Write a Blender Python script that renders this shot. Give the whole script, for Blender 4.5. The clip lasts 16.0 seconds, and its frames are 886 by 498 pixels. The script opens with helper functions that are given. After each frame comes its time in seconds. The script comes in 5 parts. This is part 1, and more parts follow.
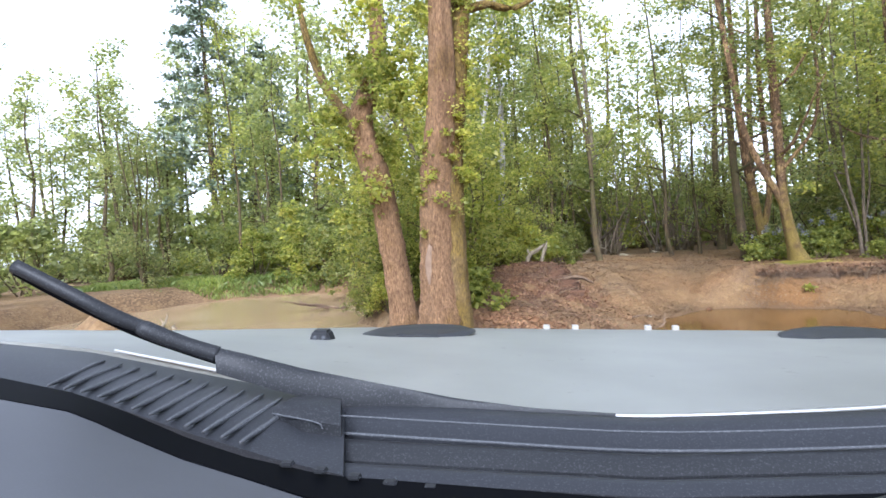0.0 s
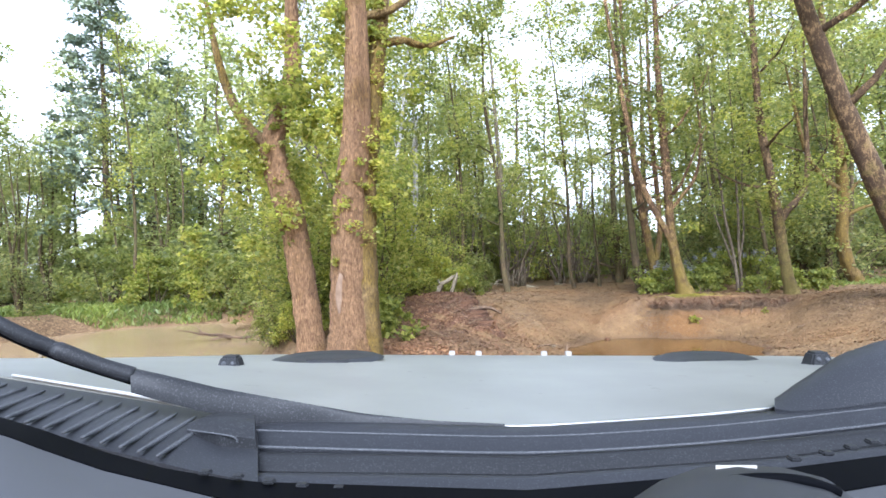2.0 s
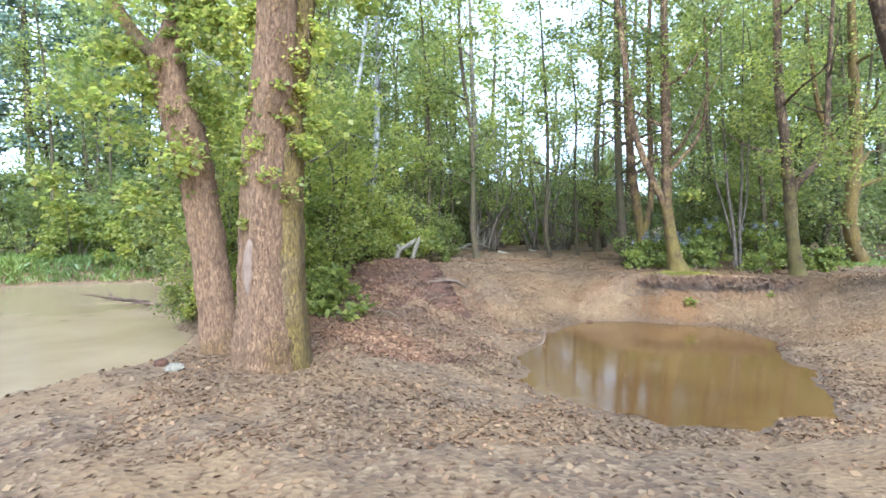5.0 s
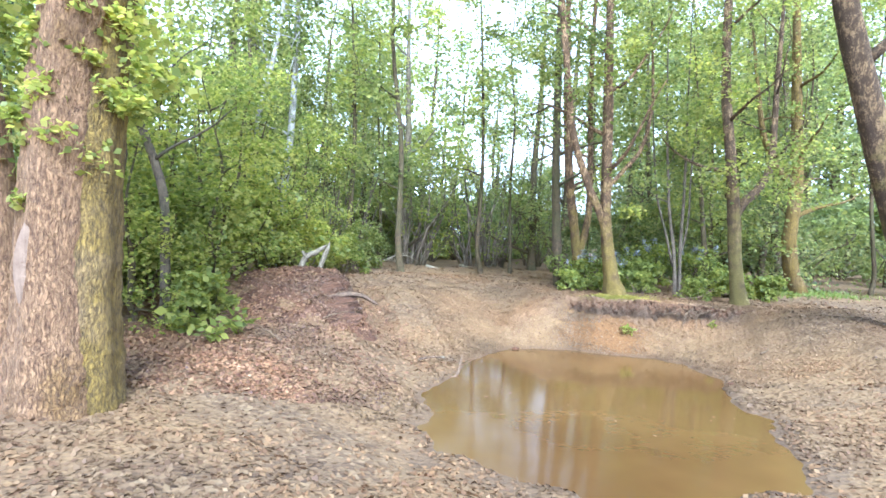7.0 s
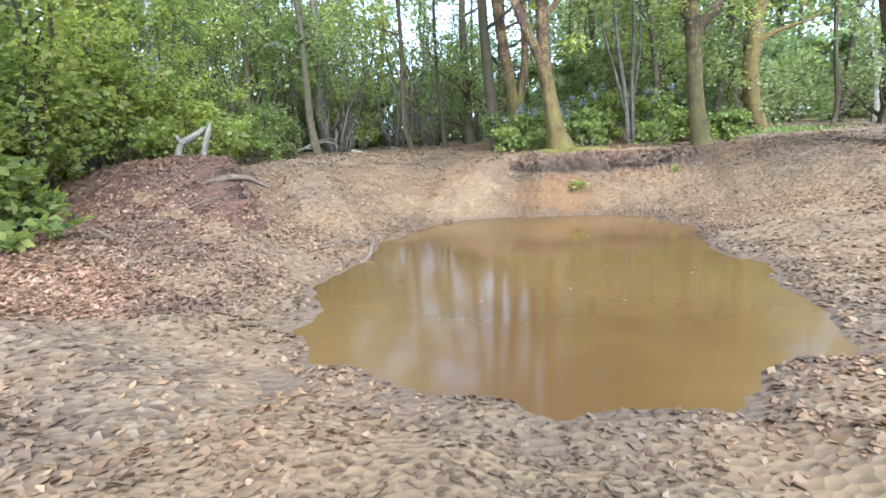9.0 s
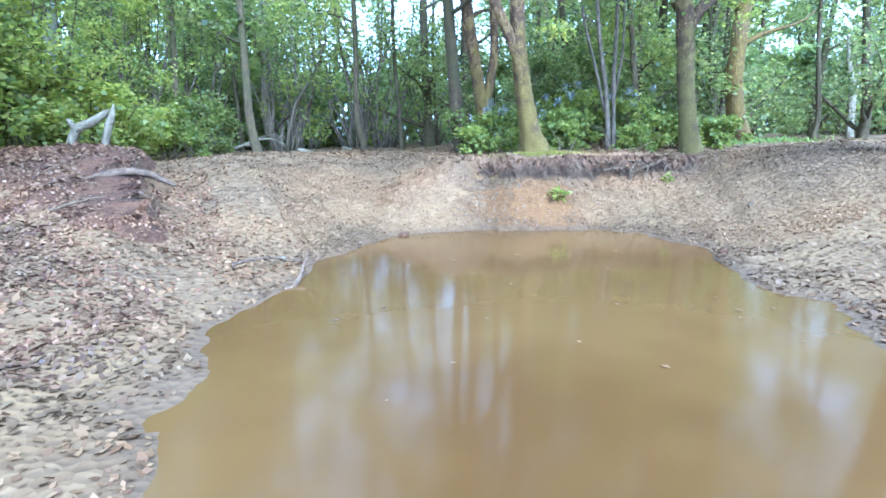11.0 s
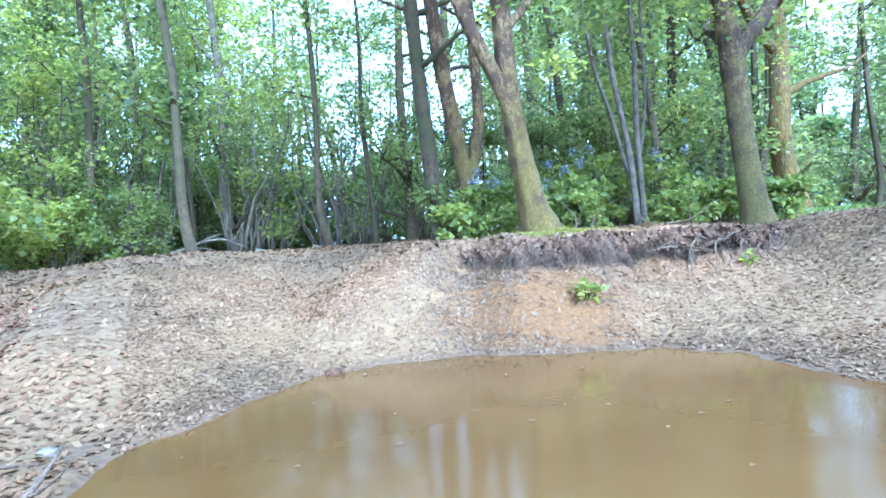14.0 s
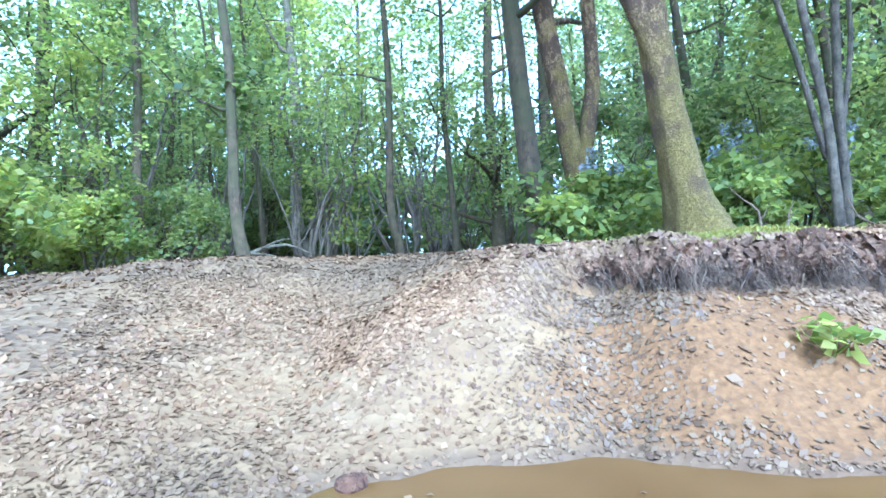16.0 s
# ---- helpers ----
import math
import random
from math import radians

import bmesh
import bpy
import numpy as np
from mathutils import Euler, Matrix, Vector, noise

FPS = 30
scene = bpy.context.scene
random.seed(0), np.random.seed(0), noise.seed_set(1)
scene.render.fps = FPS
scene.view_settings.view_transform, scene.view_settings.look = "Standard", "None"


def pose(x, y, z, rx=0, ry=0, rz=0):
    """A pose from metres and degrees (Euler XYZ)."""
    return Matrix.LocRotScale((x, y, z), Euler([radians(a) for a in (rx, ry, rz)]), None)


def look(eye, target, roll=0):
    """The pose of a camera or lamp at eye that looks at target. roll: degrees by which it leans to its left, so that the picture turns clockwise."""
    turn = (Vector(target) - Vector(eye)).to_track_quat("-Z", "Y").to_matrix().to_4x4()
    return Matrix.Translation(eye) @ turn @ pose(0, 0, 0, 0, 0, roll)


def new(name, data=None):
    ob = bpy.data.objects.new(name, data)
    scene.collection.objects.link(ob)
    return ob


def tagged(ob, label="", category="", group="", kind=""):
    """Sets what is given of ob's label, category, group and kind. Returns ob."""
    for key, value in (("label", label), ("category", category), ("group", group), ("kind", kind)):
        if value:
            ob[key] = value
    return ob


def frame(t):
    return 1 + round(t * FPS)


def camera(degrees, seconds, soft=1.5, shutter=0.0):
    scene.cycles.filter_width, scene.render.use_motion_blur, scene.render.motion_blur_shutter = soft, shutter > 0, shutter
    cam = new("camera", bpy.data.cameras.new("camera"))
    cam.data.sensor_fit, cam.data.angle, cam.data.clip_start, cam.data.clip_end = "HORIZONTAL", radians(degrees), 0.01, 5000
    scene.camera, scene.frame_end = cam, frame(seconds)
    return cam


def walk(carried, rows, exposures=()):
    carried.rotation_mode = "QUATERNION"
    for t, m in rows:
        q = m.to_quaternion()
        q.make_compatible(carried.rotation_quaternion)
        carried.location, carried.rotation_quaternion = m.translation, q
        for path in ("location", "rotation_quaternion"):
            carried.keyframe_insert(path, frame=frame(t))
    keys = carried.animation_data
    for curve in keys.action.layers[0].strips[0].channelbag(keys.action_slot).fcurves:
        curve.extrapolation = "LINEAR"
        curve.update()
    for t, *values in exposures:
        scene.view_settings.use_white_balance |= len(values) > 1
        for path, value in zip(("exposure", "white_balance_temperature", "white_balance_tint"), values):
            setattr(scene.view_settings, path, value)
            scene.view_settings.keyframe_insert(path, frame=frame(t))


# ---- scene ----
cam = camera(76.0, 16.0, 1.6)
# the drive: back a little, held short to keep the halted car in view, past the twin oak, down into the ford and towards
# the bank
PATH = [
    (0, pose(0.453, -1.361, 1.688, 89.02, 3.84, 0.89)),
    (0.5, pose(0.453, -1.391, 1.688, 89.78, 2.91, -2.48)),
    (1, pose(0.453, -1.421, 1.688, 91.06, 3.33, -5.30)),
    (1.5, pose(0.453, -1.421, 1.688, 91.57, 3.26, -7.21)),
    (2, pose(0.453, -1.421, 1.688, 91.51, 2.69, -8.01)),
    (2.5, pose(0.453, -1.421, 1.688, 91.56, 2.60, -8.63)),
    (3, pose(0.453, -1.421, 1.688, 91.51, 2.88, -7.82)),
    (3.2, pose(0.489, -1.367, 1.684, 91.24, 2.54, -7.18)),
    (5.3, pose(1.207, 1.265, 1.829, 86.89, -0.52, -12.06)),
    (5.5, pose(1.313, 1.428, 1.785, 86.94, -1.69, -12.41)),
    (6, pose(1.548, 1.837, 1.690, 88.10, -3.29, -13.87)),
    (6.5, pose(1.815, 2.196, 1.671, 88.91, -3.30, -15.27)),
    (7, pose(2.023, 2.571, 1.658, 88.72, -2.43, -16.86)),
    (7.5, pose(2.302, 2.990, 1.602, 87.31, -0.42, -18.24)),
    (8, pose(2.565, 3.362, 1.530, 85.36, 2.06, -19.43)),
    (8.5, pose(2.947, 3.821, 1.269, 82.98, 3.89, -21.39)),
    (8.8, pose(3.108, 4.119, 1.137, 80.39, 2.99, -21.88)),
    (9, pose(3.225, 4.297, 0.967, 78.30, 3.49, -22.33)),
    (9.2, pose(3.400, 4.432, 0.899, 75.61, 5.94, -23.24)),
    (11.3, pose(4.004, 6.086, 0.749, 80.12, 1.56, -26.78)),
    (11.5, pose(4.158, 6.280, 0.708, 82.10, 2.75, -27.03)),
    (12, pose(4.363, 6.553, 0.677, 84.40, 2.50, -27.81)),
    (12.5, pose(4.577, 6.873, 0.655, 85.36, 2.37, -28.26)),
    (13, pose(4.844, 7.287, 0.610, 86.17, 3.42, -28.08)),
    (13.5, pose(5.180, 7.812, 0.552, 86.94, 3.54, -27.81)),
    (14, pose(5.486, 8.291, 0.531, 88.72, 4.21, -26.68)),
    (14.5, pose(5.744, 8.791, 0.524, 90.15, 3.25, -25.73)),
    (15, pose(6.002, 9.315, 0.497, 91.66, 5.55, -23.15)),
    (15.5, pose(6.211, 9.849, 0.458, 91.25, 4.57, -20.39)),
    (16, pose(6.312, 10.278, 0.449, 90.55, 3.22, -18.03)),
]

EXPOSURES = [(0.0, 1.6, 5300, 14), (2.5, 1.8, 5200, 12), (5.5, 1.85, 4600, 7), (7.0, 2.3, 4600, 7), (8.0, 2.3, 4600, 7), (9.0, 2.1, 4550, 7), (11.5, 2.4, 3780, 2), (16.0, 2.45, 3750, 2)]
walk(cam, PATH, EXPOSURES)

# ---- light: bright overcast sky with a wide, weak sun ----
world = bpy.data.worlds.new("overcast")
scene.world = world
world.use_nodes = True
wn, wl = world.node_tree.nodes, world.node_tree.links
wn.clear()
w_sky = wn.new("ShaderNodeTexSky")
w_sky.sky_type, w_sky.sun_disc = "NISHITA", False
w_sky.sun_elevation, w_sky.sun_rotation = radians(41), radians(-172)
w_hsv = wn.new("ShaderNodeHueSaturation")
w_hsv.inputs["Saturation"].default_value = 0.12
w_bg = wn.new("ShaderNodeBackground")
w_bg.inputs["Strength"].default_value = 0.15
w_out = wn.new("ShaderNodeOutputWorld")
wl.new(w_sky.outputs[0], w_hsv.inputs["Color"])
wl.new(w_hsv.outputs[0], w_bg.inputs["Color"])
wl.new(w_bg.outputs[0], w_out.inputs["Surface"])

sun = new("sun", bpy.data.lights.new("sun", "SUN"))
sun.data.energy, sun.data.angle, sun.data.color = 2.2, radians(25), (1.0, 0.96, 0.9)
sun.matrix_world = look((-2.5, -18, 16), (0, 0, 0))

# ---- materials ----
def material(name, rough=0.8, metal=0.0):
    m = bpy.data.materials.new(name)
    m.use_nodes = True
    n, l = m.node_tree.nodes, m.node_tree.links
    b = n["Principled BSDF"]
    b.inputs["Roughness"].default_value, b.inputs["Metallic"].default_value = rough, metal
    return m, n, l, b


def ramp(n, stops):
    r = n.new("ShaderNodeValToRGB")
    e = r.color_ramp.elements
    while len(e) < len(stops):
        e.new(0.5)
    for i, (p, c) in enumerate(stops):
        e[i].position, e[i].color = p, (*c, 1)
    return r


def noise_node(n, l, vec, scale, detail=4.0, rough=0.6, distortion=0.0):
    t = n.new("ShaderNodeTexNoise")
    t.inputs["Scale"].default_value, t.inputs["Detail"].default_value = scale, detail
    t.inputs["Roughness"].default_value, t.inputs["Distortion"].default_value = rough, distortion
    l.new(vec, t.inputs["Vector"])
    return t


def mix(n, l, fac, a, b, mode="MIX"):
    m = n.new("ShaderNodeMix")
    m.data_type, m.blend_type = "RGBA", mode
    for sock, v in ((m.inputs[0], fac), (m.inputs[6], a), (m.inputs[7], b)):
        if isinstance(v, (int, float)):
            sock.default_value = v
        elif isinstance(v, tuple):
            sock.default_value = (*v, 1)
        else:
            l.new(v, sock)
    return m.outputs[2]


def bump(n, l, b, height, strength, distance):
    k = n.new("ShaderNodeBump")
    k.inputs["Strength"].default_value, k.inputs["Distance"].default_value = strength, distance
    l.new(height, k.inputs["Height"])
    l.new(k.outputs[0], b.inputs["Normal"])


def position(n):
    return n.new("ShaderNodeNewGeometry").outputs["Position"]


def bark_material(name, dark, light, moss, moss_amount, stretch=6.0, scale=9.0):
    m, n, l, b = material(name, 0.92)
    c = n.new("ShaderNodeTexCoord").outputs["Object"]
    mp = n.new("ShaderNodeMapping")
    mp.inputs["Scale"].default_value = (1, 1, 1 / stretch)
    l.new(c, mp.inputs[0])
    ridg = noise_node(n, l, mp.outputs[0], scale * 2.2, 6, 0.65, 0.6)
    big = noise_node(n, l, c, 1.3, 3)
    fine = noise_node(n, l, c, scale * 5.5, 5, 0.7)
    blotch = noise_node(n, l, c, scale * 0.6, 4, 0.65)
    r = ramp(n, [(0.4, dark), (0.59, light)])
    l.new(mix(n, l, 0.45, mix(n, l, 0.4, ridg.outputs[0], fine.outputs[0]), blotch.outputs[0]), r.inputs[0])
    mr = ramp(n, [(0.62 - moss_amount * 0.4, (0, 0, 0)), (0.8 - moss_amount * 0.3, (1, 1, 1))])
    l.new(big.outputs[0], mr.inputs[0])
    l.new(mix(n, l, mr.outputs[0], r.outputs[0], moss), b.inputs["Base Color"])
    bump(n, l, b, mix(n, l, 0.5, ridg.outputs[0], fine.outputs[0]), 1.0, 0.04)
    return m


def foot_moss_material(name, dark, light, moss, reach):
    """Scaly tan bark whose moss thickens towards the foot of the tree."""
    m, n, l, b = material(name, 0.95)
    c = n.new("ShaderNodeTexCoord").outputs["Object"]
    mp = n.new("ShaderNodeMapping")
    mp.inputs["Scale"].default_value = (1, 1, 0.4)
    l.new(c, mp.inputs[0])
    scale, fine, big = noise_node(n, l, mp.outputs[0], 19, 5, 0.7, 0.5), noise_node(n, l, c, 60, 5, 0.7), noise_node(n, l, c, 3.0, 5, 0.6)
    tone = ramp(n, [(0.43, tuple(0.85 * v for v in dark)), (0.5, dark), (0.57, light)])
    l.new(mix(n, l, 0.3, mix(n, l, 0.45, scale.outputs[0], fine.outputs[0]), big.outputs[0]), tone.inputs[0])
    xyz = n.new("ShaderNodeSeparateXYZ")
    l.new(c, xyz.inputs[0])
    up = n.new("ShaderNodeMath")
    up.operation = "MULTIPLY_ADD"
    l.new(xyz.outputs["Z"], up.inputs[0])
    up.inputs[1].default_value = -0.28 / reach
    l.new(big.outputs[0], up.inputs[2])
    mm = ramp(n, [(0.22, (0, 0, 0)), (0.42, (0.8, 0.8, 0.8))])
    l.new(up.outputs[0], mm.inputs[0])
    tint = ramp(n, [(0.35, tuple(0.55 * v for v in moss)), (0.65, tuple(1.25 * v for v in moss))])
    l.new(fine.outputs[0], tint.inputs[0])
    l.new(mix(n, l, mm.outputs[0], tone.outputs[0], tint.outputs[0]), b.inputs["Base Color"])
    bump(n, l, b, mix(n, l, 0.5, scale.outputs[0], fine.outputs[0]), 1.0, 0.09)
    return m


def oak_material(name, dark, light, olive, amount):
    """Rough plated bark with deep cracks and olive patches."""
    m, n, l, b = material(name, 0.95)
    c = n.new("ShaderNodeTexCoord").outputs["Object"]
    mp = n.new("ShaderNodeMapping")
    mp.inputs["Scale"].default_value = (1, 1, 0.24)
    l.new(c, mp.inputs[0])
    warp = noise_node(n, l, c, 7.0, 4)
    add = n.new("ShaderNodeVectorMath")
    add.operation = "MULTIPLY_ADD"
    add.inputs[1].default_value = (0.2, 0.2, 0.2)
    l.new(warp.outputs["Color"], add.inputs[0])
    l.new(mp.outputs[0], add.inputs[2])
    vor = n.new("ShaderNodeTexVoronoi")
    vor.feature = "DISTANCE_TO_EDGE"
    vor.inputs["Scale"].default_value = 24
    l.new(add.outputs[0], vor.inputs["Vector"])
    fine, big = noise_node(n, l, mp.outputs[0], 42, 6, 0.75), noise_node(n, l, c, 1.1, 4)
    crack = ramp(n, [(0.0, (0, 0, 0)), (0.12, (1, 1, 1))])
    l.new(vor.outputs["Distance"], crack.inputs[0])
    tone = ramp(n, [(0.36, dark), (0.64, light)])
    l.new(fine.outputs[0], tone.inputs[0])
    patch = ramp(n, [(0.62 - amount * 0.4, (0, 0, 0)), (0.82 - amount * 0.4, (1, 1, 1))])
    l.new(big.outputs[0], patch.inputs[0])
    col = mix(n, l, patch.outputs[0], tone.outputs[0], mix(n, l, 1.0, tone.outputs[0], olive, "MULTIPLY"))
    l.new(mix(n, l, crack.outputs[0], mix(n, l, 0.3, col, dark), col), b.inputs["Base Color"])
    h = mix(n, l, 0.55, crack.outputs[0], fine.outputs[0])
    bump(n, l, b, h, 1.0, 0.035)
    return m


def leaf_material(name, colours, translucent=0.66, rough=0.5):
    m, n, l, b = material(name, rough)
    g = n.new("ShaderNodeNewGeometry")
    r = ramp(n, [(i / (len(colours) - 1), c) for i, c in enumerate(colours)])
    l.new(g.outputs["Random Per Island"], r.inputs[0])
    p = noise_node(n, l, g.outputs["Position"], 0.55, 2)
    pr = ramp(n, [(0.35, (0.66, 0.7, 0.66)), (0.7, (1.25, 1.2, 1.0))])
    l.new(p.outputs[0], pr.inputs[0])
    col = mix(n, l, 1.0, r.outputs[0], pr.outputs[0], "MULTIPLY")
    l.new(col, b.inputs["Base Color"])
    if translucent:
        tr = n.new("ShaderNodeBsdfTranslucent")
        l.new(mix(n, l, 1.0, col, (1.7, 1.7, 1.1), "MULTIPLY"), tr.inputs[0])
        ms = n.new("ShaderNodeMixShader")
        ms.inputs[0].default_value = translucent
        l.new(b.outputs[0], ms.inputs[1])
        l.new(tr.outputs[0], ms.inputs[2])
        l.new(ms.outputs[0], n["Material Output"].inputs[0])
    return m


OAK_BARK = oak_material("oak_bark", (0.106, 0.0517, 0.0227), (0.378, 0.22, 0.102), (0.568, 0.546, 0.247), 0.3)
BANK_BARK = foot_moss_material("bank_oak_bark", (0.117, 0.0664, 0.0287), (0.422, 0.26, 0.121), (0.222, 0.156, 0.0224), 2.3)
ORANGE_BARK = foot_moss_material("tan_bark", (0.08, 0.0464, 0.0202), (0.32, 0.204, 0.0924), (0.16, 0.126, 0.0252), 2.6)
SMOOTH_BARK = bark_material("grey_pink_bark", (0.0496, 0.036, 0.0236), (0.198, 0.149, 0.0961), (0.093, 0.0868, 0.0434), 0.3, 3, 12)
# Olive mossy bark; on the twin oak's limbs its dark tone stands in for shade.
OAK_MOSSY_SHADED = oak_material("mossy_shaded_oak_bark", (0.0769, 0.047, 0.0222), (0.331, 0.215, 0.0985), (0.827, 0.818, 0.308), 0.75)
WOOD_BARK = bark_material("woodland_bark", (0.0287, 0.0186, 0.00928), (0.138, 0.0903, 0.0422), (0.0717, 0.0604, 0.019), 0.6, 4, 14)
MOSS_BARK = bark_material("mossy_bark", (0.056, 0.0442, 0.0277), (0.238, 0.184, 0.119), (0.133, 0.122, 0.0495), 0.35, 4, 12)
BIRCH_BARK = bark_material("birch_bark", (0.15, 0.135, 0.112), (0.465, 0.435, 0.375), (0.188, 0.18, 0.112), 0.2, 0.5, 8)
DEAD_WOOD = bark_material("weathered_wood", (0.126, 0.095, 0.0573), (0.312, 0.261, 0.176), (0.151, 0.123, 0.0657), 0.1, 8, 9)
GREY_STEM = bark_material("grey_coppice_bark", (0.068, 0.0504, 0.0322), (0.216, 0.162, 0.105), (0.128, 0.108, 0.0558), 0.3, 4, 14)
ROOT_WOOD = bark_material("root_bark", (0.036, 0.022, 0.0133), (0.192, 0.121, 0.0712), (0.084, 0.055, 0.0285), 0.1, 5, 10)
LEAF_MID = leaf_material("oak_leaf", [(0.106, 0.13, 0.0495), (0.177, 0.201, 0.0687), (0.257, 0.265, 0.0988), (0.331, 0.32, 0.138)])
LEAF_BRIGHT = leaf_material("young_leaf", [(0.139, 0.171, 0.0455), (0.234, 0.26, 0.0687), (0.342, 0.34, 0.0961), (0.406, 0.377, 0.138)])
LEAF_DARK = leaf_material("shade_leaf", [(0.104, 0.133, 0.0687), (0.18, 0.204, 0.0944), (0.251, 0.261, 0.12), (0.34, 0.318, 0.172)])
# Leaf colour paled to stand in for haze over distance.
LEAF_HAZE = leaf_material("haze_paled_leaf", [(0.161, 0.184, 0.0916), (0.225, 0.254, 0.122), (0.3, 0.321, 0.157), (0.373, 0.379, 0.213)])
# Needles lightened and blued to imitate the haze before them.
LEAF_CONIFER = leaf_material("conifer_needles", [(0.114, 0.153, 0.121), (0.19, 0.234, 0.176), (0.266, 0.306, 0.242)], 0.15)
LEAF_RHODO = leaf_material("rhododendron_leaf", [(0.121, 0.144, 0.0362), (0.227, 0.248, 0.0566), (0.36, 0.348, 0.0872)], 0.5, 0.7)
FLOWER = leaf_material("purple_flower", [(0.2, 0.187, 0.246), (0.272, 0.262, 0.304), (0.36, 0.355, 0.351)], 0.2)
MOSS = leaf_material("yellow_moss", [(0.175, 0.16, 0.025), (0.263, 0.227, 0.035), (0.333, 0.277, 0.06)], 0.2)
GRASS = leaf_material("grass_blade", [(0.105, 0.149, 0.0299), (0.179, 0.229, 0.0499), (0.274, 0.288, 0.0898)], 0.3)
LITTER = leaf_material("fallen_leaf", [(0.0994, 0.0483, 0.0216), (0.14, 0.0725, 0.0328), (0.171, 0.0947, 0.0439), (0.207, 0.121, 0.059), (0.124, 0.061, 0.0272), (0.243, 0.149, 0.0749), (0.158, 0.0809, 0.0338)], 0.0, 0.7)
# Red-brown leaves, darkened further for the shadow on the bank's face.
LITTER_DARK = leaf_material("shade_darkened_leaf", [(0.067, 0.0268, 0.0141), (0.128, 0.0563, 0.0285), (0.201, 0.0992, 0.0507), (0.294, 0.17, 0.0955)], 0.0, 0.6)


def ground_material():
    m, n, l, b = material("woodland_floor", 0.95)
    pos = position(n)
    big, mid, fine = noise_node(n, l, pos, 0.35, 4), noise_node(n, l, pos, 3.0, 5), noise_node(n, l, pos, 28, 4)
    vor = n.new("ShaderNodeTexVoronoi")
    vor.inputs["Scale"].default_value = 16
    l.new(pos, vor.inputs["Vector"])
    lit = ramp(n, [(0.0, (0.0572, 0.031, 0.0141)), (0.35, (0.114, 0.0662, 0.0301)), (0.7, (0.172, 0.107, 0.0503)), (1.0, (0.246, 0.165, 0.0837))])
    l.new(vor.outputs["Color"], lit.inputs[0])
    sand = ramp(n, [(0.3, (0.155, 0.0874, 0.0341)), (0.7, (0.232, 0.144, 0.0608))])
    l.new(mid.outputs[0], sand.inputs[0])
    br = ramp(n, [(0.42, (0, 0, 0)), (0.6, (1, 1, 1))])
    l.new(big.outputs[0], br.inputs[0])
    col = mix(n, l, br.outputs[0], lit.outputs[0], sand.outputs[0])
    # bare orange clay under the undercut bank
    sub = n.new("ShaderNodeVectorMath")
    sub.operation = "DISTANCE"
    l.new(pos, sub.inputs[0])
    sub.inputs[1].default_value = CLAY
    wob = n.new("ShaderNodeMath")
    wob.operation = "MULTIPLY_ADD"
    l.new(mid.outputs[0], wob.inputs[0])
    wob.inputs[1].default_value = 0.9
    l.new(sub.outputs["Value"], wob.inputs[2])
    cr = ramp(n, [(0.68, (0.92, 0.92, 0.92)), (1.0, (0, 0, 0))])
    sc = n.new("ShaderNodeMath")
    sc.operation = "MULTIPLY"
    sc.inputs[1].default_value = 0.62
    l.new(wob.outputs[0], sc.inputs[0])
    l.new(sc.outputs[0], cr.inputs[0])
    clay = ramp(n, [(0.3, (0.099, 0.0421, 0.0102)), (0.7, (0.182, 0.0885, 0.0248))])
    l.new(fine.outputs[0], clay.inputs[0])
    col = mix(n, l, cr.outputs[0], col, clay.outputs[0])
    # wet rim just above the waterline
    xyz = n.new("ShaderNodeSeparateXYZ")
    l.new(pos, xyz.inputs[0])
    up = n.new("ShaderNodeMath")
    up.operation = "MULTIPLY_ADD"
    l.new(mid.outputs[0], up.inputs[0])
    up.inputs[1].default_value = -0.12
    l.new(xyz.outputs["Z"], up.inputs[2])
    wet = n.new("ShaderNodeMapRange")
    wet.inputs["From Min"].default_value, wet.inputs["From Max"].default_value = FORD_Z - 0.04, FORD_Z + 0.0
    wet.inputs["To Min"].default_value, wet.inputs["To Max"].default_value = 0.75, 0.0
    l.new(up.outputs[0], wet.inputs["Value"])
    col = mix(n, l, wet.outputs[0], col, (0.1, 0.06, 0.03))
    l.new(col, b.inputs["Base Color"])
    bump(n, l, b, vor.outputs["Distance"], 0.6, 0.03)
    return m


FORD_Z, POND_Z = -0.47, -0.3
CLAY = (8.55, 12.5, -0.2)
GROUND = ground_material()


def soil_material(name, dark, mid, light):
    m, n, l, b = material(name, 0.95)
    pos = position(n)
    a, f = noise_node(n, l, pos, 2.2, 5), noise_node(n, l, pos, 22, 5)
    r = ramp(n, [(0.3, dark), (0.52, mid), (0.75, light)])
    l.new(mix(n, l, 0.5, a.outputs[0], f.outputs[0]), r.inputs[0])
    l.new(r.outputs[0], b.inputs["Base Color"])
    bump(n, l, b, f.outputs[0], 1.0, 0.05)
    return m


# Dark reddish soil with some of the bank's shadow put into its colour.
SOIL = soil_material("dark_shaded_bank_soil", (0.0354, 0.0145, 0.00661), (0.101, 0.0447, 0.0198), (0.172, 0.0875, 0.0412))
ROOT_SOIL = soil_material("root_bound_soil", (0.0547, 0.0258, 0.0121), (0.137, 0.0702, 0.0327), (0.246, 0.14, 0.0689))


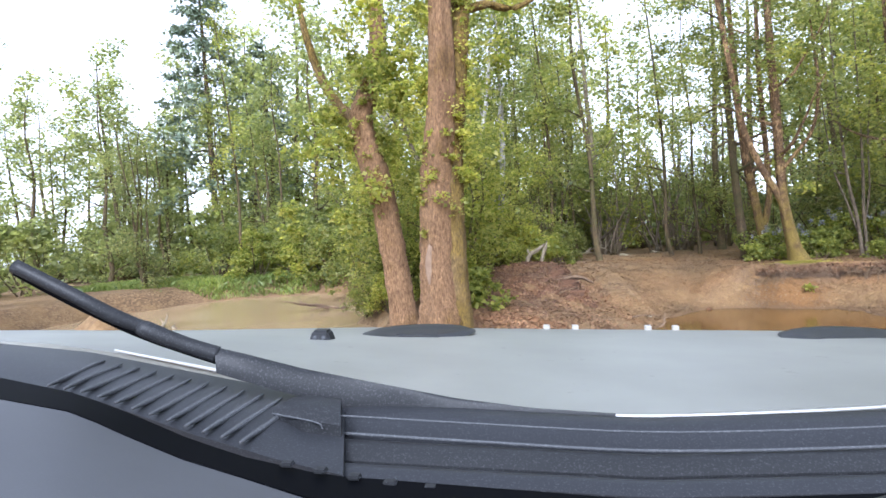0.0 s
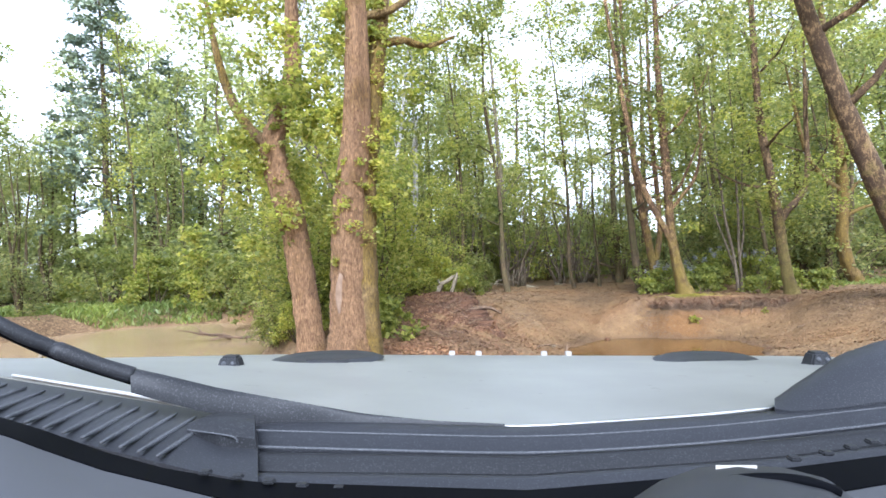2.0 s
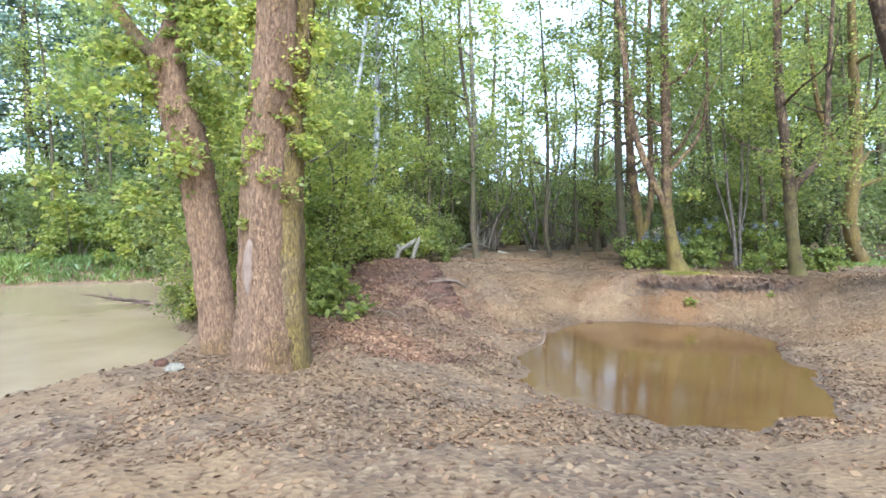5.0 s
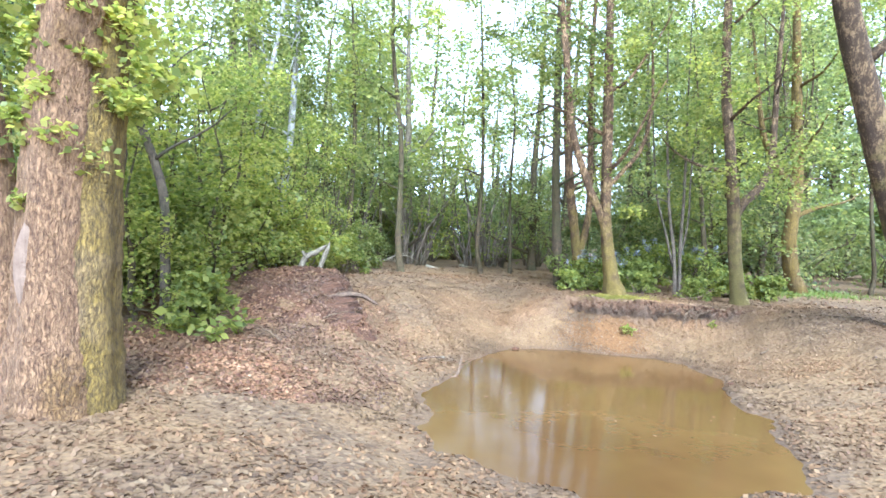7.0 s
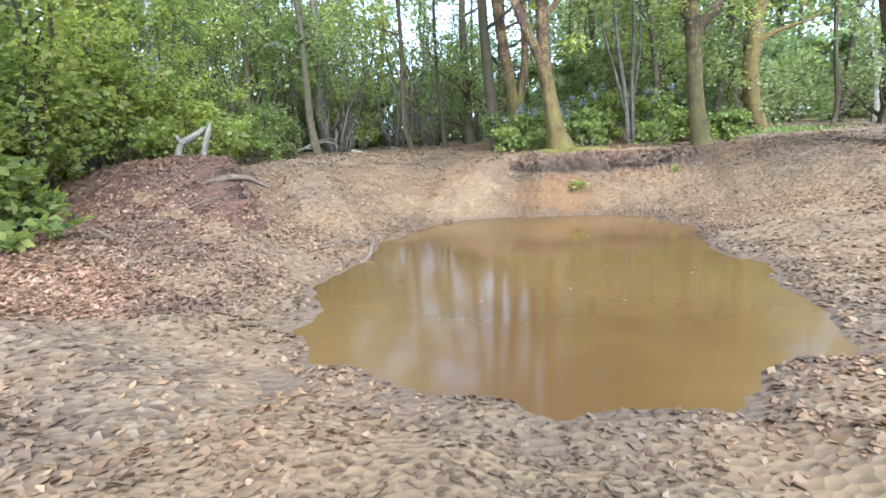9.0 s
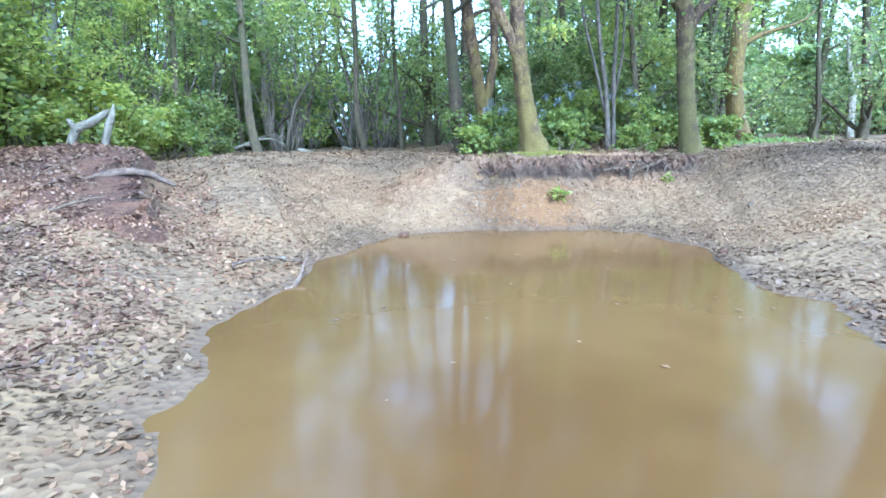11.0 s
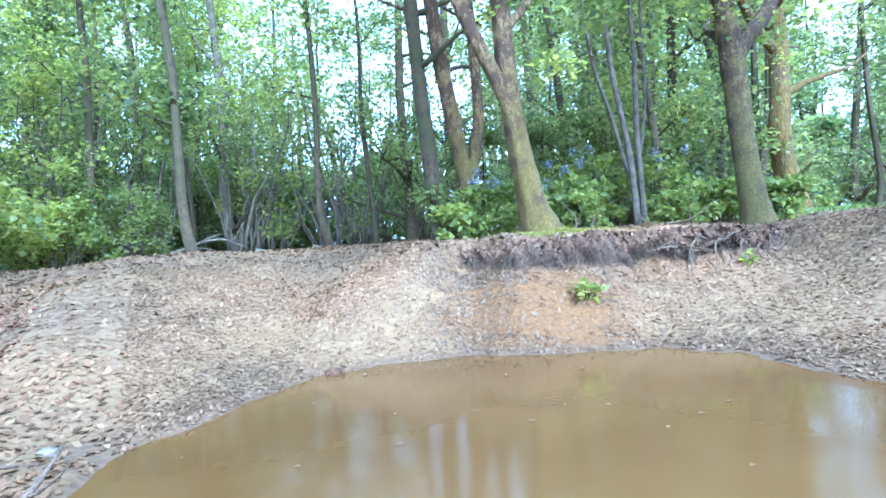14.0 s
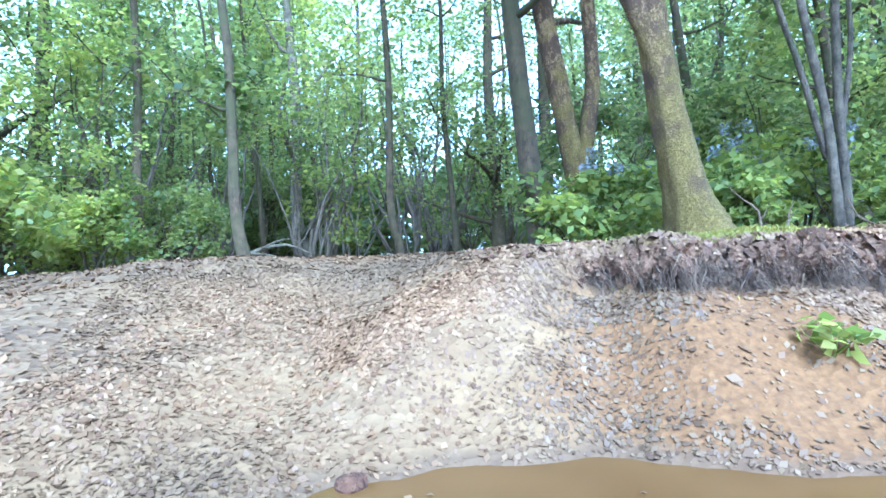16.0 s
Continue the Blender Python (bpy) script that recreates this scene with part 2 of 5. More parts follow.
def water_material(name, deep, shallow, rough=0.1):
    m, n, l, b = material(name, rough)
    pos = position(n)
    a = noise_node(n, l, pos, 0.5, 3)
    r = ramp(n, [(0.35, deep), (0.65, shallow)])
    l.new(a.outputs[0], r.inputs[0])
    l.new(r.outputs[0], b.inputs["Base Color"])
    b.inputs["IOR"].default_value = 1.33
    w = noise_node(n, l, pos, 6.0, 2)
    bump(n, l, b, w.outputs[0], 0.06, 0.02)
    return m


FORD_WATER = water_material("muddy_ford_water", (0.0984, 0.0488, 0.0139), (0.136, 0.0735, 0.0219))
POND_WATER = water_material("silty_pond_water", (0.264, 0.18, 0.096), (0.32, 0.224, 0.128), 0.2)


def plain(name, colour, rough, metal=0.0, speck=0.0, scale=60.0, speck_colour=(0.5, 0.5, 0.5), lo=0.55, hi=0.7):
    m, n, l, b = material(name, rough, metal)
    c = n.new("ShaderNodeTexCoord").outputs["Object"]
    a, f = noise_node(n, l, c, 3.0, 4), noise_node(n, l, c, scale, 3)
    r = ramp(n, [(0.3, tuple(v * 0.82 for v in colour)), (0.7, tuple(min(1, v * 1.15) for v in colour))])
    l.new(a.outputs[0], r.inputs[0])
    col = r.outputs[0]
    if speck:
        k = ramp(n, [(lo, (0, 0, 0)), (hi, (speck, speck, speck))])
        l.new(f.outputs[0], k.inputs[0])
        col = mix(n, l, k.outputs[0], col, speck_colour)
    l.new(col, b.inputs["Base Color"])
    return m


# ---- mesh helpers ----
RNG = np.random.default_rng(7)


def quad_mesh(name, quads, mat):
    """A mesh of loose quads from an array of n x 4 x 3."""
    n = len(quads)
    me = bpy.data.meshes.new(name)
    me.vertices.add(n * 4)
    me.vertices.foreach_set("co", np.ascontiguousarray(quads, dtype=np.float32).ravel())
    me.loops.add(n * 4)
    me.loops.foreach_set("vertex_index", np.arange(n * 4, dtype=np.int32))
    me.polygons.add(n)
    me.polygons.foreach_set("loop_start", np.arange(0, n * 4, 4, dtype=np.int32))
    me.update(calc_edges=True)
    me.materials.append(mat)
    return me


def unit(v):
    return v / np.maximum(np.linalg.norm(v, axis=-1, keepdims=True), 1e-6)


def leaf_quads(p, size, flat=0.45, width=0.36, rng=RNG):
    """Folded diamond leaves at the points p."""
    n = len(p)
    d = rng.normal(size=(n, 3))
    d[:, 2] = d[:, 2] * flat - 0.15
    d = unit(d)
    o = rng.normal(size=(n, 3)) * 0.7
    o[:, 2] += 0.9
    side = unit(np.cross(d, o))
    up = np.cross(side, d)
    s = (size * rng.uniform(0.65, 1.3, n))[:, None]
    mid = p + d * s * 0.45 + up * s * 0.1
    return np.stack([p, mid + side * s * width, p + d * s, mid - side * s * width], 1)


def solid(name, verts, faces, mat, smooth=True):
    me = bpy.data.meshes.new(name)
    me.from_pydata([tuple(v) for v in verts], [], faces)
    if smooth:
        me.polygons.foreach_set("use_smooth", [True] * len(me.polygons))
    me.update()
    me.materials.append(mat)
    return me


class Tubes:
    """Collects tapered, slightly knobbly tubes into one mesh."""

    def __init__(self):
        self.v, self.f = [], []

    def add(self, pts, radii, seg=9, knob=0.06, rng=RNG):
        pts = np.asarray(pts, float)
        t = unit(np.gradient(pts, axis=0))
        ref = np.array([1.0, 0, 0]) if abs(t[0][0]) < 0.8 else np.array([0, 1.0, 0])
        first = len(self.v)
        ang = np.linspace(0, 2 * math.pi, seg, endpoint=False)
        ring = np.convolve(np.pad(rng.normal(0, 1, len(pts)), 4, mode="edge"), np.ones(9) / 4.0, "valid") * knob * 0.45
        grain = rng.normal(0, knob * 0.4, (len(pts), seg))
        drift = rng.uniform(0, 6, 2)
        for i, p in enumerate(pts):
            lobes = 1 + knob * np.sin(ang * 3 + drift[0] + i * 0.03) + knob * 0.6 * np.sin(ang * 5 + drift[1] - i * 0.05)
            a = unit(np.cross(t[i], ref))
            b = np.cross(t[i], a)
            r = radii[i] * lobes * (1 + grain[i]) * (1 + ring[i])
            for k in range(seg):
                self.v.append(p + (a * math.cos(ang[k]) + b * math.sin(ang[k])) * r[k])
            if i:
                for k in range(seg):
                    q = first + (i - 1) * seg
                    self.f.append((q + k, q + (k + 1) % seg, q + seg + (k + 1) % seg, q + seg + k))
        self.f.append(tuple(range(first + seg - 1, first - 1, -1)))
        self.f.append(tuple(range(len(self.v) - seg, len(self.v))))

    def mesh(self, name, mat):
        return solid(name, self.v, self.f, mat)


def curve(keys, n, wobble=0.0, rng=RNG):
    """A smooth line of n points through the keys (x, y, z, radius)."""
    k = np.asarray(keys, float)
    u = np.linspace(0, len(k) - 1, n)
    out = np.zeros((n, k.shape[1]))
    for j, w in enumerate(u):
        i = min(int(w), len(k) - 2)
        f = w - i
        p0, p1, p2, p3 = k[max(i - 1, 0)], k[i], k[i + 1], k[min(i + 2, len(k) - 1)]
        out[j] = 0.5 * (2 * p1 + (p2 - p0) * f + (2 * p0 - 5 * p1 + 4 * p2 - p3) * f * f + (3 * p1 - p0 - 3 * p2 + p3) * f ** 3)
    if wobble:
        out[1:, :2] += np.cumsum(rng.normal(0, wobble, (n - 1, 2)), 0) * 0.5
    return out[:, :3], np.maximum(out[:, 3], 0.0006)


def part(name, me, parent, label=""):
    ob = new(name, me)
    ob.parent = parent
    return tagged(ob, label) if label else ob


def thing(name, x, y, z, label, category, group="", kind="", rz=0.0, scale=1.0):
    ob = new(name)
    ob.empty_display_size = 0.2
    ob.location, ob.rotation_euler[2], ob.scale = (x, y, z), rz, (scale,) * 3
    return tagged(ob, label, category, group, kind)


# ---- ground ----


def smooth(a, b, x):
    t = np.clip((x - a) / (b - a), 0, 1)
    return t * t * (3 - 2 * t)


def wave(x, y, s, seed):
    """Cheap rolling unevenness, about -1 to 1."""
    return (np.sin(x * s + seed) * np.cos(y * s * 0.83 + seed * 2.1) + 0.5 * np.sin(x * s * 2.3 + y * s * 1.7 + seed * 3.7)
            + 0.3 * np.cos(x * s * 4.1 - y * s * 3.6 + seed)) / 1.6


def lip_distance(x, y):
    """Signed distance ahead of the undercut bank's lip, and the way along it."""
    ax, ay, bx, by = 8.5, 13.35, 12.0, 11.95
    l = math.hypot(bx - ax, by - ay)
    ux, uy = (bx - ax) / l, (by - ay) / l
    along = (x - ax) * ux + (y - ay) * uy
    return (x - ax) * -uy + (y - ay) * ux + 0.12 * np.sin(along * 3.1) + 0.07 * np.sin(along * 7.3), along / l


def bank_edge(y):
    """Where the root-bound bank breaks off towards the ramp."""
    return 3.46 + 0.09 * np.sin(y * 3.1) + 0.05 * np.sin(y * 7.7)


def height(x, y):
    x, y = np.asarray(x, float), np.asarray(y, float)
    plateau = 0.02 + 0.43 * smooth(0, 1, np.maximum(smooth(10.5, 16.5, y + 0.1 * x), smooth(9.5, 12.5, x) * smooth(2, 7, y)))
    # basin of the ford, along the line that the wheels take
    ax, ay, bx, by = 5.7, 8.3, 7.0, 10.6
    l2 = (bx - ax) ** 2 + (by - ay) ** 2
    u = np.clip(((x - ax) * (bx - ax) + (y - ay) * (by - ay)) / l2, 0, 1)
    d = np.hypot(x - ax - u * (bx - ax), y - ay - u * (by - ay)) + 0.16 * wave(x, y, 1.3, 2.0)
    s = np.interp(d, [2.0, 2.5, 3.5, 5.0, 7.5], [0, 0.14, 0.52, 0.88, 1.0])
    z = np.where(d < 2.0, np.interp(d, [0, 0.6, 2.0], [-0.95, -0.93, FORD_Z]), FORD_Z + (plateau - FORD_Z) * s)
    # undercut bank below the leaning oak
    k, a = lip_distance(x, y)
    wide = 0.8 * (1 - smooth(-0.26, 0.0, a))
    step = smooth(-0.1 - wide, 0.04, k)
    inside = smooth(-0.6, -0.14, a) * (1 - smooth(0.62, 1.0, a))
    low = np.interp(k, [-1.8, -1.1, -0.5, -0.12], [-0.47, -0.25, 0.0, 0.19]) + 0.03 * wave(x, y, 7.0, 2.0)
    z = z + inside * ((low - z) * smooth(-1.6, -0.5, k) * (1 - step) + np.maximum(0, 0.46 - z) * step)
    # root-bound bank beside the ramp, steep towards it
    mx = smooth(0.2, 2.4, x) * (1 - smooth(0.0, 0.36, x - bank_edge(y)))
    my = (0.35 * smooth(9.6, 12.0, y) + 0.65 * smooth(11.8, 14.2, y)) * (1 - smooth(15.8, 18.0, y))
    z = z + 0.33 * mx * my
    # hump at the head of the ramp, gully beside the bank, rise beyond the ford
    z = z + 0.14 * np.exp(-(((x - 5.8) / 1.1) ** 2 + ((y - 17.6) / 1.4) ** 2)) - 0.22 * np.exp(-(((x - 4.1) / 0.4) ** 2 + ((y - 14.6) / 1.9) ** 2))
    z = z + 0.16 * np.exp(-(((x - 12.4) / 1.4) ** 2 + ((y - 10.8) / 1.2) ** 2))
    # silty pond
    p = np.minimum(np.hypot((x + 7.3) / 0.95, (y - 16.0) / 1.3), 1.55 * np.hypot(x + 5.3, (y - 10.9) / 1.05)) + 0.3 * wave(x, y, 0.9, 5.0)
    z = z - 1.15 * (1 - smooth(4.9, 6.7, p))
    # mound beside the pond and forest floor
    z = z + (1.6 + 0.35 * wave(x, y, 1.7, 3.0)) * np.exp(-(((x + 8.0) / 1.5) ** 2 + ((y - 11.6) / 1.6) ** 2))
    far = smooth(18, 40, np.hypot(x - 4, y - 8))
    z = z + 0.035 * wave(x, y, 2.2, 1.0) + 0.02 * wave(x, y, 6.0, 3.0) + far * 0.25 * wave(x, y, 0.3, 4.0)
    return z


def ground_sheet():
    def axis(lo, a, b, hi, fine, grow):
        mid = list(np.arange(a, b, fine))
        left, right, st = [], [], fine
        p = a
        while p > lo:
            st *= grow
            p -= st
            left.append(p)
        p, st = mid[-1], fine
        while p < hi:
            st *= grow
            p += st
            right.append(p)
        return np.array(left[::-1] + mid + right)
    xs, ys = axis(-600, -9, 15, 600, 0.085, 1.13), axis(-500, 0, 19, 900, 0.085, 1.13)
    gx, gy = np.meshgrid(xs, ys)
    gz = height(gx, gy)
    v = np.stack([gx, gy, gz], -1).reshape(-1, 3)
    nx, ny = len(xs), len(ys)
    i = np.arange(nx * ny).reshape(ny, nx)
    q = np.stack([i[:-1, :-1], i[:-1, 1:], i[1:, 1:], i[1:, :-1]], -1).reshape(-1, 4)
    me = bpy.data.meshes.new("ground")
    me.vertices.add(len(v))
    me.vertices.foreach_set("co", v.astype(np.float32).ravel())
    me.loops.add(q.size)
    me.loops.foreach_set("vertex_index", q.astype(np.int32).ravel())
    me.polygons.add(len(q))
    me.polygons.foreach_set("loop_start", np.arange(0, q.size, 4, dtype=np.int32))
    me.update(calc_edges=True)
    me.polygons.foreach_set("use_smooth", [True] * len(me.polygons))
    me.materials.append(GROUND)
    tagged(new("ground", me), "uneven woodland floor of tan leaf litter and sandy soil", "ground", kind="structure")


ground_sheet()


def water(name, x0, x1, y0, y1, z, mat, label):
    n = 24
    v, f = [], []
    for j in range(n + 1):
        for i in range(n + 1):
            v.append((x0 + (x1 - x0) * i / n, y0 + (y1 - y0) * j / n, z))
    for j in range(n):
        for i in range(n):
            q = j * (n + 1) + i
            f.append((q, q + 1, q + n + 2, q + n + 1))
    tagged(new(name, solid(name, v, f, mat)), label, "water", kind="structure")


water("ford_water", 3.0, 10.2, 5.2, 13.4, FORD_Z, FORD_WATER, "still brown muddy water standing in the ford")
water("pond_water", -19, -1.2, 5.0, 25, POND_Z, POND_WATER, "pale silty brown water of a shallow pond")


# ---- trees ----
def clumps(centres, spread, per, size, rng, flat=0.45, squash=0.7):
    c = np.repeat(np.asarray(centres, float), per, axis=0)
    off = rng.normal(size=c.shape)
    off = unit(off) * (rng.uniform(0, 1, (len(c), 1)) ** 0.5) * np.repeat(spread, per)[:, None]
    off[:, 2] *= squash
    return leaf_quads(c + off, size, flat, 0.37, rng)


def limb(start, way, length, r, rng, n=7, rise=0.35):
    pts, rad = [np.array(start, float)], [r]
    w = np.array(way, float)
    for i in range(1, n):
        w = unit(w + rng.normal(0, 0.16, 3) + np.array([0, 0, rise * 0.15]))
        pts.append(pts[-1] + w * length / (n - 1))
        rad.append(r * (1 - 0.8 * i / (n - 1)))
    return np.array(pts), np.array(rad)


def wood_tree(seed, tall, r, crown_from, crown_r, leaf, bark, leafmat, lean=(0, 0), limbs=9, per=70, clump=0.8, stems=1):
    """Trunk mesh and crown mesh of a woodland tree that stands at the origin."""
    rng = np.random.default_rng(seed)
    tubes, centres = Tubes(), []
    for st in range(stems):
        off = rng.normal(0, r * 1.3, 2) if stems > 1 else np.zeros(2)
        ln = np.array(lean) + (rng.normal(0, 0.07, 2) if stems > 1 else 0)
        hh = tall * rng.uniform(0.85, 1.0)
        keys = [(off[0], off[1], -0.3, r * 1.5), (off[0], off[1], 0.12, r * 1.2)]
        for f in (0.08, 0.3, 0.55, 0.8, 1.0):
            keys.append((off[0] + ln[0] * hh * f + rng.normal(0, 0.09), off[1] + ln[1] * hh * f + rng.normal(0, 0.09), hh * f, r * (1.02 - 0.85 * f)))
        pts, rad = curve(keys, 22, 0.012, rng)
        tubes.add(pts, rad, 10, 0.05, rng)
        for i in range(max(3, limbs // stems)):
            f = crown_from + (1 - crown_from) * (i + rng.uniform(0, 1)) / max(3, limbs // stems)
            k = min(int(f * 21), 20)
            a = rng.uniform(0, 2 * math.pi)
            ll = crown_r * rng.uniform(0.55, 1.1) * (1.15 - 0.55 * f)
            lp, lr = limb(pts[k], (math.cos(a), math.sin(a), rng.uniform(0.1, 0.8)), ll, max(0.02, rad[k] * 0.5), rng)
            tubes.add(lp, lr, 6, 0.04, rng)
            for q in (3, 4, 5, 6):
                centres.append(lp[q] + rng.normal(0, 0.35, 3))
                if rng.uniform() < 0.6:
                    w = lp[q] + rng.normal(0, 0.6, 3) * crown_r * 0.35
                    tubes.add([lp[q], (lp[q] + w) / 2 + (0, 0, 0.05), w], [lr[q] * 0.6 + 0.006, 0.012, 0.006], 4, 0, rng)
                    centres.append(w)
        centres.append(pts[-1])
        centres.append(pts[-3] + rng.normal(0, 0.4, 3))
    centres = np.array(centres)
    q = clumps(centres, rng.uniform(0.55, 1.25, len(centres)) * clump, per, leaf, rng)
    return tubes.mesh("trunk", bark), quad_mesh("crown", q, leafmat)


def plant_tree(name, meshes, x, y, label, category="tree", group="", rz=0.0, scale=1.0, dz=0.0):
    t = thing(name, x, y, float(height(x, y)) + dz, label, category, group, rz=rz, scale=scale)
    part("trunk", meshes[0], t)
    part("crown", meshes[1], t)
    return t


def bush_meshes(seed, wide, tall, leaf, leafmat, clump_n=34, per=56, bark=WOOD_BARK, stems=7):
    rng = np.random.default_rng(seed)
    tubes, centres = Tubes(), []
    for i in range(stems):
        a = rng.uniform(0, 2 * math.pi)
        lp, lr = limb((rng.normal(0, 0.1), rng.normal(0, 0.1), -0.1), (math.cos(a) * 0.55, math.sin(a) * 0.55, 1.0), tall * rng.uniform(0.7, 1.05), 0.028, rng)
        tubes.add(lp, lr, 5, 0.02, rng)
    for i in range(clump_n):
        a, h = rng.uniform(0, 2 * math.pi), rng.uniform(0.08, 1.0) ** 0.8
        w = wide * (1 - 0.55 * h * h) * rng.uniform(0.35, 1.0)
        centres.append((math.cos(a) * w, math.sin(a) * w, h * tall))
    centres = np.array(centres)
    q = clumps(centres, rng.uniform(0.2, 0.42, clump_n) * max(0.7, wide * 0.75), per, leaf, rng, 0.5, 0.8)
    return tubes.mesh("stem", bark), quad_mesh("foliage", q, leafmat)


def plant_bush(meshes, x, y, label, group="", rz=0.0, scale=1.0, category="bush", dz=0.0):
    t = thing("bush", x, y, float(height(x, y)) - 0.03 + dz, label, category, group, rz=rz, scale=scale)
    part("stem", meshes[0], t)
    part("foliage", meshes[1], t)
    return t


# twin-stemmed oak that the car passes
def twin_oak():
    rng = np.random.default_rng(11)
    t = thing("twin_oak", 0.24, 8.6, 0.0, "old rough-barked oak with two leaning trunks and leafy shoots", "tree")
    tb = Tubes()
    p, r = curve([(-0.02, -0.1, -0.4, 0.5), (-0.04, -0.12, 0.05, 0.42), (-0.04, -0.18, 0.6, 0.34), (-0.04, -0.25, 1.4, 0.3), (0.03, -0.35, 2.7, 0.28),
                  (0.14, -0.5, 3.6, 0.24), (0.22, -0.65, 4.6, 0.21), (0.25, -0.7, 6.5, 0.17), (0.2, -0.6, 9.0, 0.1)], 80, 0.002, rng)
    tb.add(p, r, 36, 0.085, rng)
    p2, r2 = curve([(0.25, -0.08, -0.4, 0.36), (0.2, -0.12, 0.4, 0.29), (0.2, -0.18, 1.4, 0.25), (0.28, -0.26, 3.0, 0.23), (0.5, -0.38, 4.6, 0.19), (0.95, -0.2, 8.0, 0.09)], 60, 0.002, rng)
    ts = Tubes()
    ts.add(p2, r2, 26, 0.085, rng)
    part("trunk", ts.mesh("trunk", OAK_MOSSY_SHADED), t, "olive mossy stem grown onto the main trunk")
    # limbs take the darker bark to paint in the crown's backlit shade
    lp, lr = curve([(0.45, -0.35, 5.25, 0.1), (0.7, -0.35, 5.5, 0.085), (1.1, -0.32, 5.58, 0.07), (1.5, -0.3, 5.5, 0.05), (2.0, -0.25, 5.7, 0.02)], 14, 0.01, rng)
    ts = Tubes()
    ts.add(lp, lr, 8, 0.06, rng)
    part("limb", ts.mesh("limb", OAK_MOSSY_SHADED), t, "short bare side limb")
    for k, a in ((66, 0.3), (69, 4.4), (73, 1.5)):
        lp, lr = limb(p[k], (math.cos(a), math.sin(a), 0.45), 2.6, r[k] * 0.45, rng, 9)
        ts = Tubes()
        ts.add(lp, lr, 8, 0.05, rng)
        part("limb", ts.mesh("limb", OAK_MOSSY_SHADED), t)
    part("trunk", tb.mesh("trunk", OAK_BARK), t)
    tb = Tubes()
    p3, r3 = curve([(-0.76, 0.85, -0.4, 0.34), (-0.78, 0.85, 0.1, 0.28), (-0.86, 0.85, 1.0, 0.24), (-0.95, 0.82, 1.9, 0.225), (-1.08, 0.8, 2.8, 0.225),
                    (-1.28, 0.75, 3.6, 0.24), (-1.34, 0.75, 4.1, 0.22), (-1.05, 0.75, 4.9, 0.17), (-0.92, 0.8, 6.0, 0.13), (-0.95, 0.9, 8.5, 0.08)], 76, 0.002, rng)
    tb.add(p3, r3, 26, 0.085, rng)
    lp, lr = curve([(-1.34, 0.75, 3.95, 0.12), (-1.75, 0.78, 4.35, 0.1), (-2.1, 0.85, 5.0, 0.085), (-2.35, 0.9, 6.0, 0.06), (-2.6, 1.0, 7.6, 0.02)], 24, 0.008, rng)
    ts = Tubes()
    ts.add(lp, lr, 9, 0.05, rng)
    part("limb", ts.mesh("limb", OAK_MOSSY_SHADED), t)
    part("trunk", tb.mesh("trunk", OAK_BARK), t, "slimmer leaning oak trunk with a knuckled bend")
    # bare scar where bark has come away
    v, f = [], []
    for i in range(11):
        z, w = 0.95 + 0.075 * i, 0.085 * math.sin(math.pi * (i + 0.6) / 11.2) + 0.01
        for s in (-1, -0.5, 0, 0.5, 1):
            v.append((-0.2 + s * w + 0.008 * i, -0.505 + 0.035 * abs(s) - 0.006 * i, z))
    for i in range(10):
        for k in range(4):
            q = i * 5 + k
            f.append((q, q + 1, q + 6, q + 5))
    part("bare_scar", solid("bare_scar", v, f, SCAR), t, "smooth pinkish scar of bare wood")
    c = []
    for i in range(75):
        a, z = rng.uniform(0, 2 * math.pi), rng.uniform(2.6, 8.5)
        w = rng.uniform(0.35, 1.0) * (0.7 + 0.28 * z)
        c.append((-0.4 + math.cos(a) * w, 0.6 + math.sin(a) * w * 0.9, z))
    for i in range(26):
        c.append((-1.7 + rng.normal(0, 0.7), 1.0 + rng.normal(0, 0.6), rng.uniform(1.9, 4.4)))
    c = np.array(c)
    part("crown", quad_mesh("crown", clumps(c, rng.uniform(0.22, 0.5, len(c)), 110, 0.105, rng), LEAF_BRIGHT), t)
    # leafy shoots growing out of the trunks
    c = []
    for i in range(110):
        z = 1.7 + 4.6 * rng.uniform(0, 1) ** 0.55
        a = rng.uniform(3.3, 6.6)
        c.append((0.12 + 0.05 * z * 0.5 + math.cos(a) * rng.uniform(0.25, 0.55), -0.4 + math.sin(a) * rng.uniform(0.1, 0.3), z))
    for i in range(52):
        z = 2.3 + 3.6 * rng.uniform(0, 1) ** 0.7
        a = rng.uniform(2.6, 6.8)
        c.append((float(np.interp(z, [1.9, 3.6, 4.1, 4.9, 6], [-0.95, -1.28, -1.34, -1.05, -0.92])) + math.cos(a) * rng.uniform(0.2, 0.6), 0.8 + math.sin(a) * rng.uniform(0.15, 0.4), z))
    for i in range(46):
        c.append((-0.5 + rng.uniform(-0.5, 0.6), -0.2 + rng.normal(0, 0.2), rng.normal(4.3, 0.25)))
    c = np.array(c)
    part("shoot_foliage", quad_mesh("shoot_foliage", clumps(c, rng.uniform(0.08, 0.26, len(c)), 46, 0.072, rng), LEAF_BRIGHT), t)


SCAR = bark_material("bare_wood", (0.165, 0.105, 0.066), (0.275, 0.187, 0.121), (0.198, 0.132, 0.0825), 0.1, 10, 6)
twin_oak()


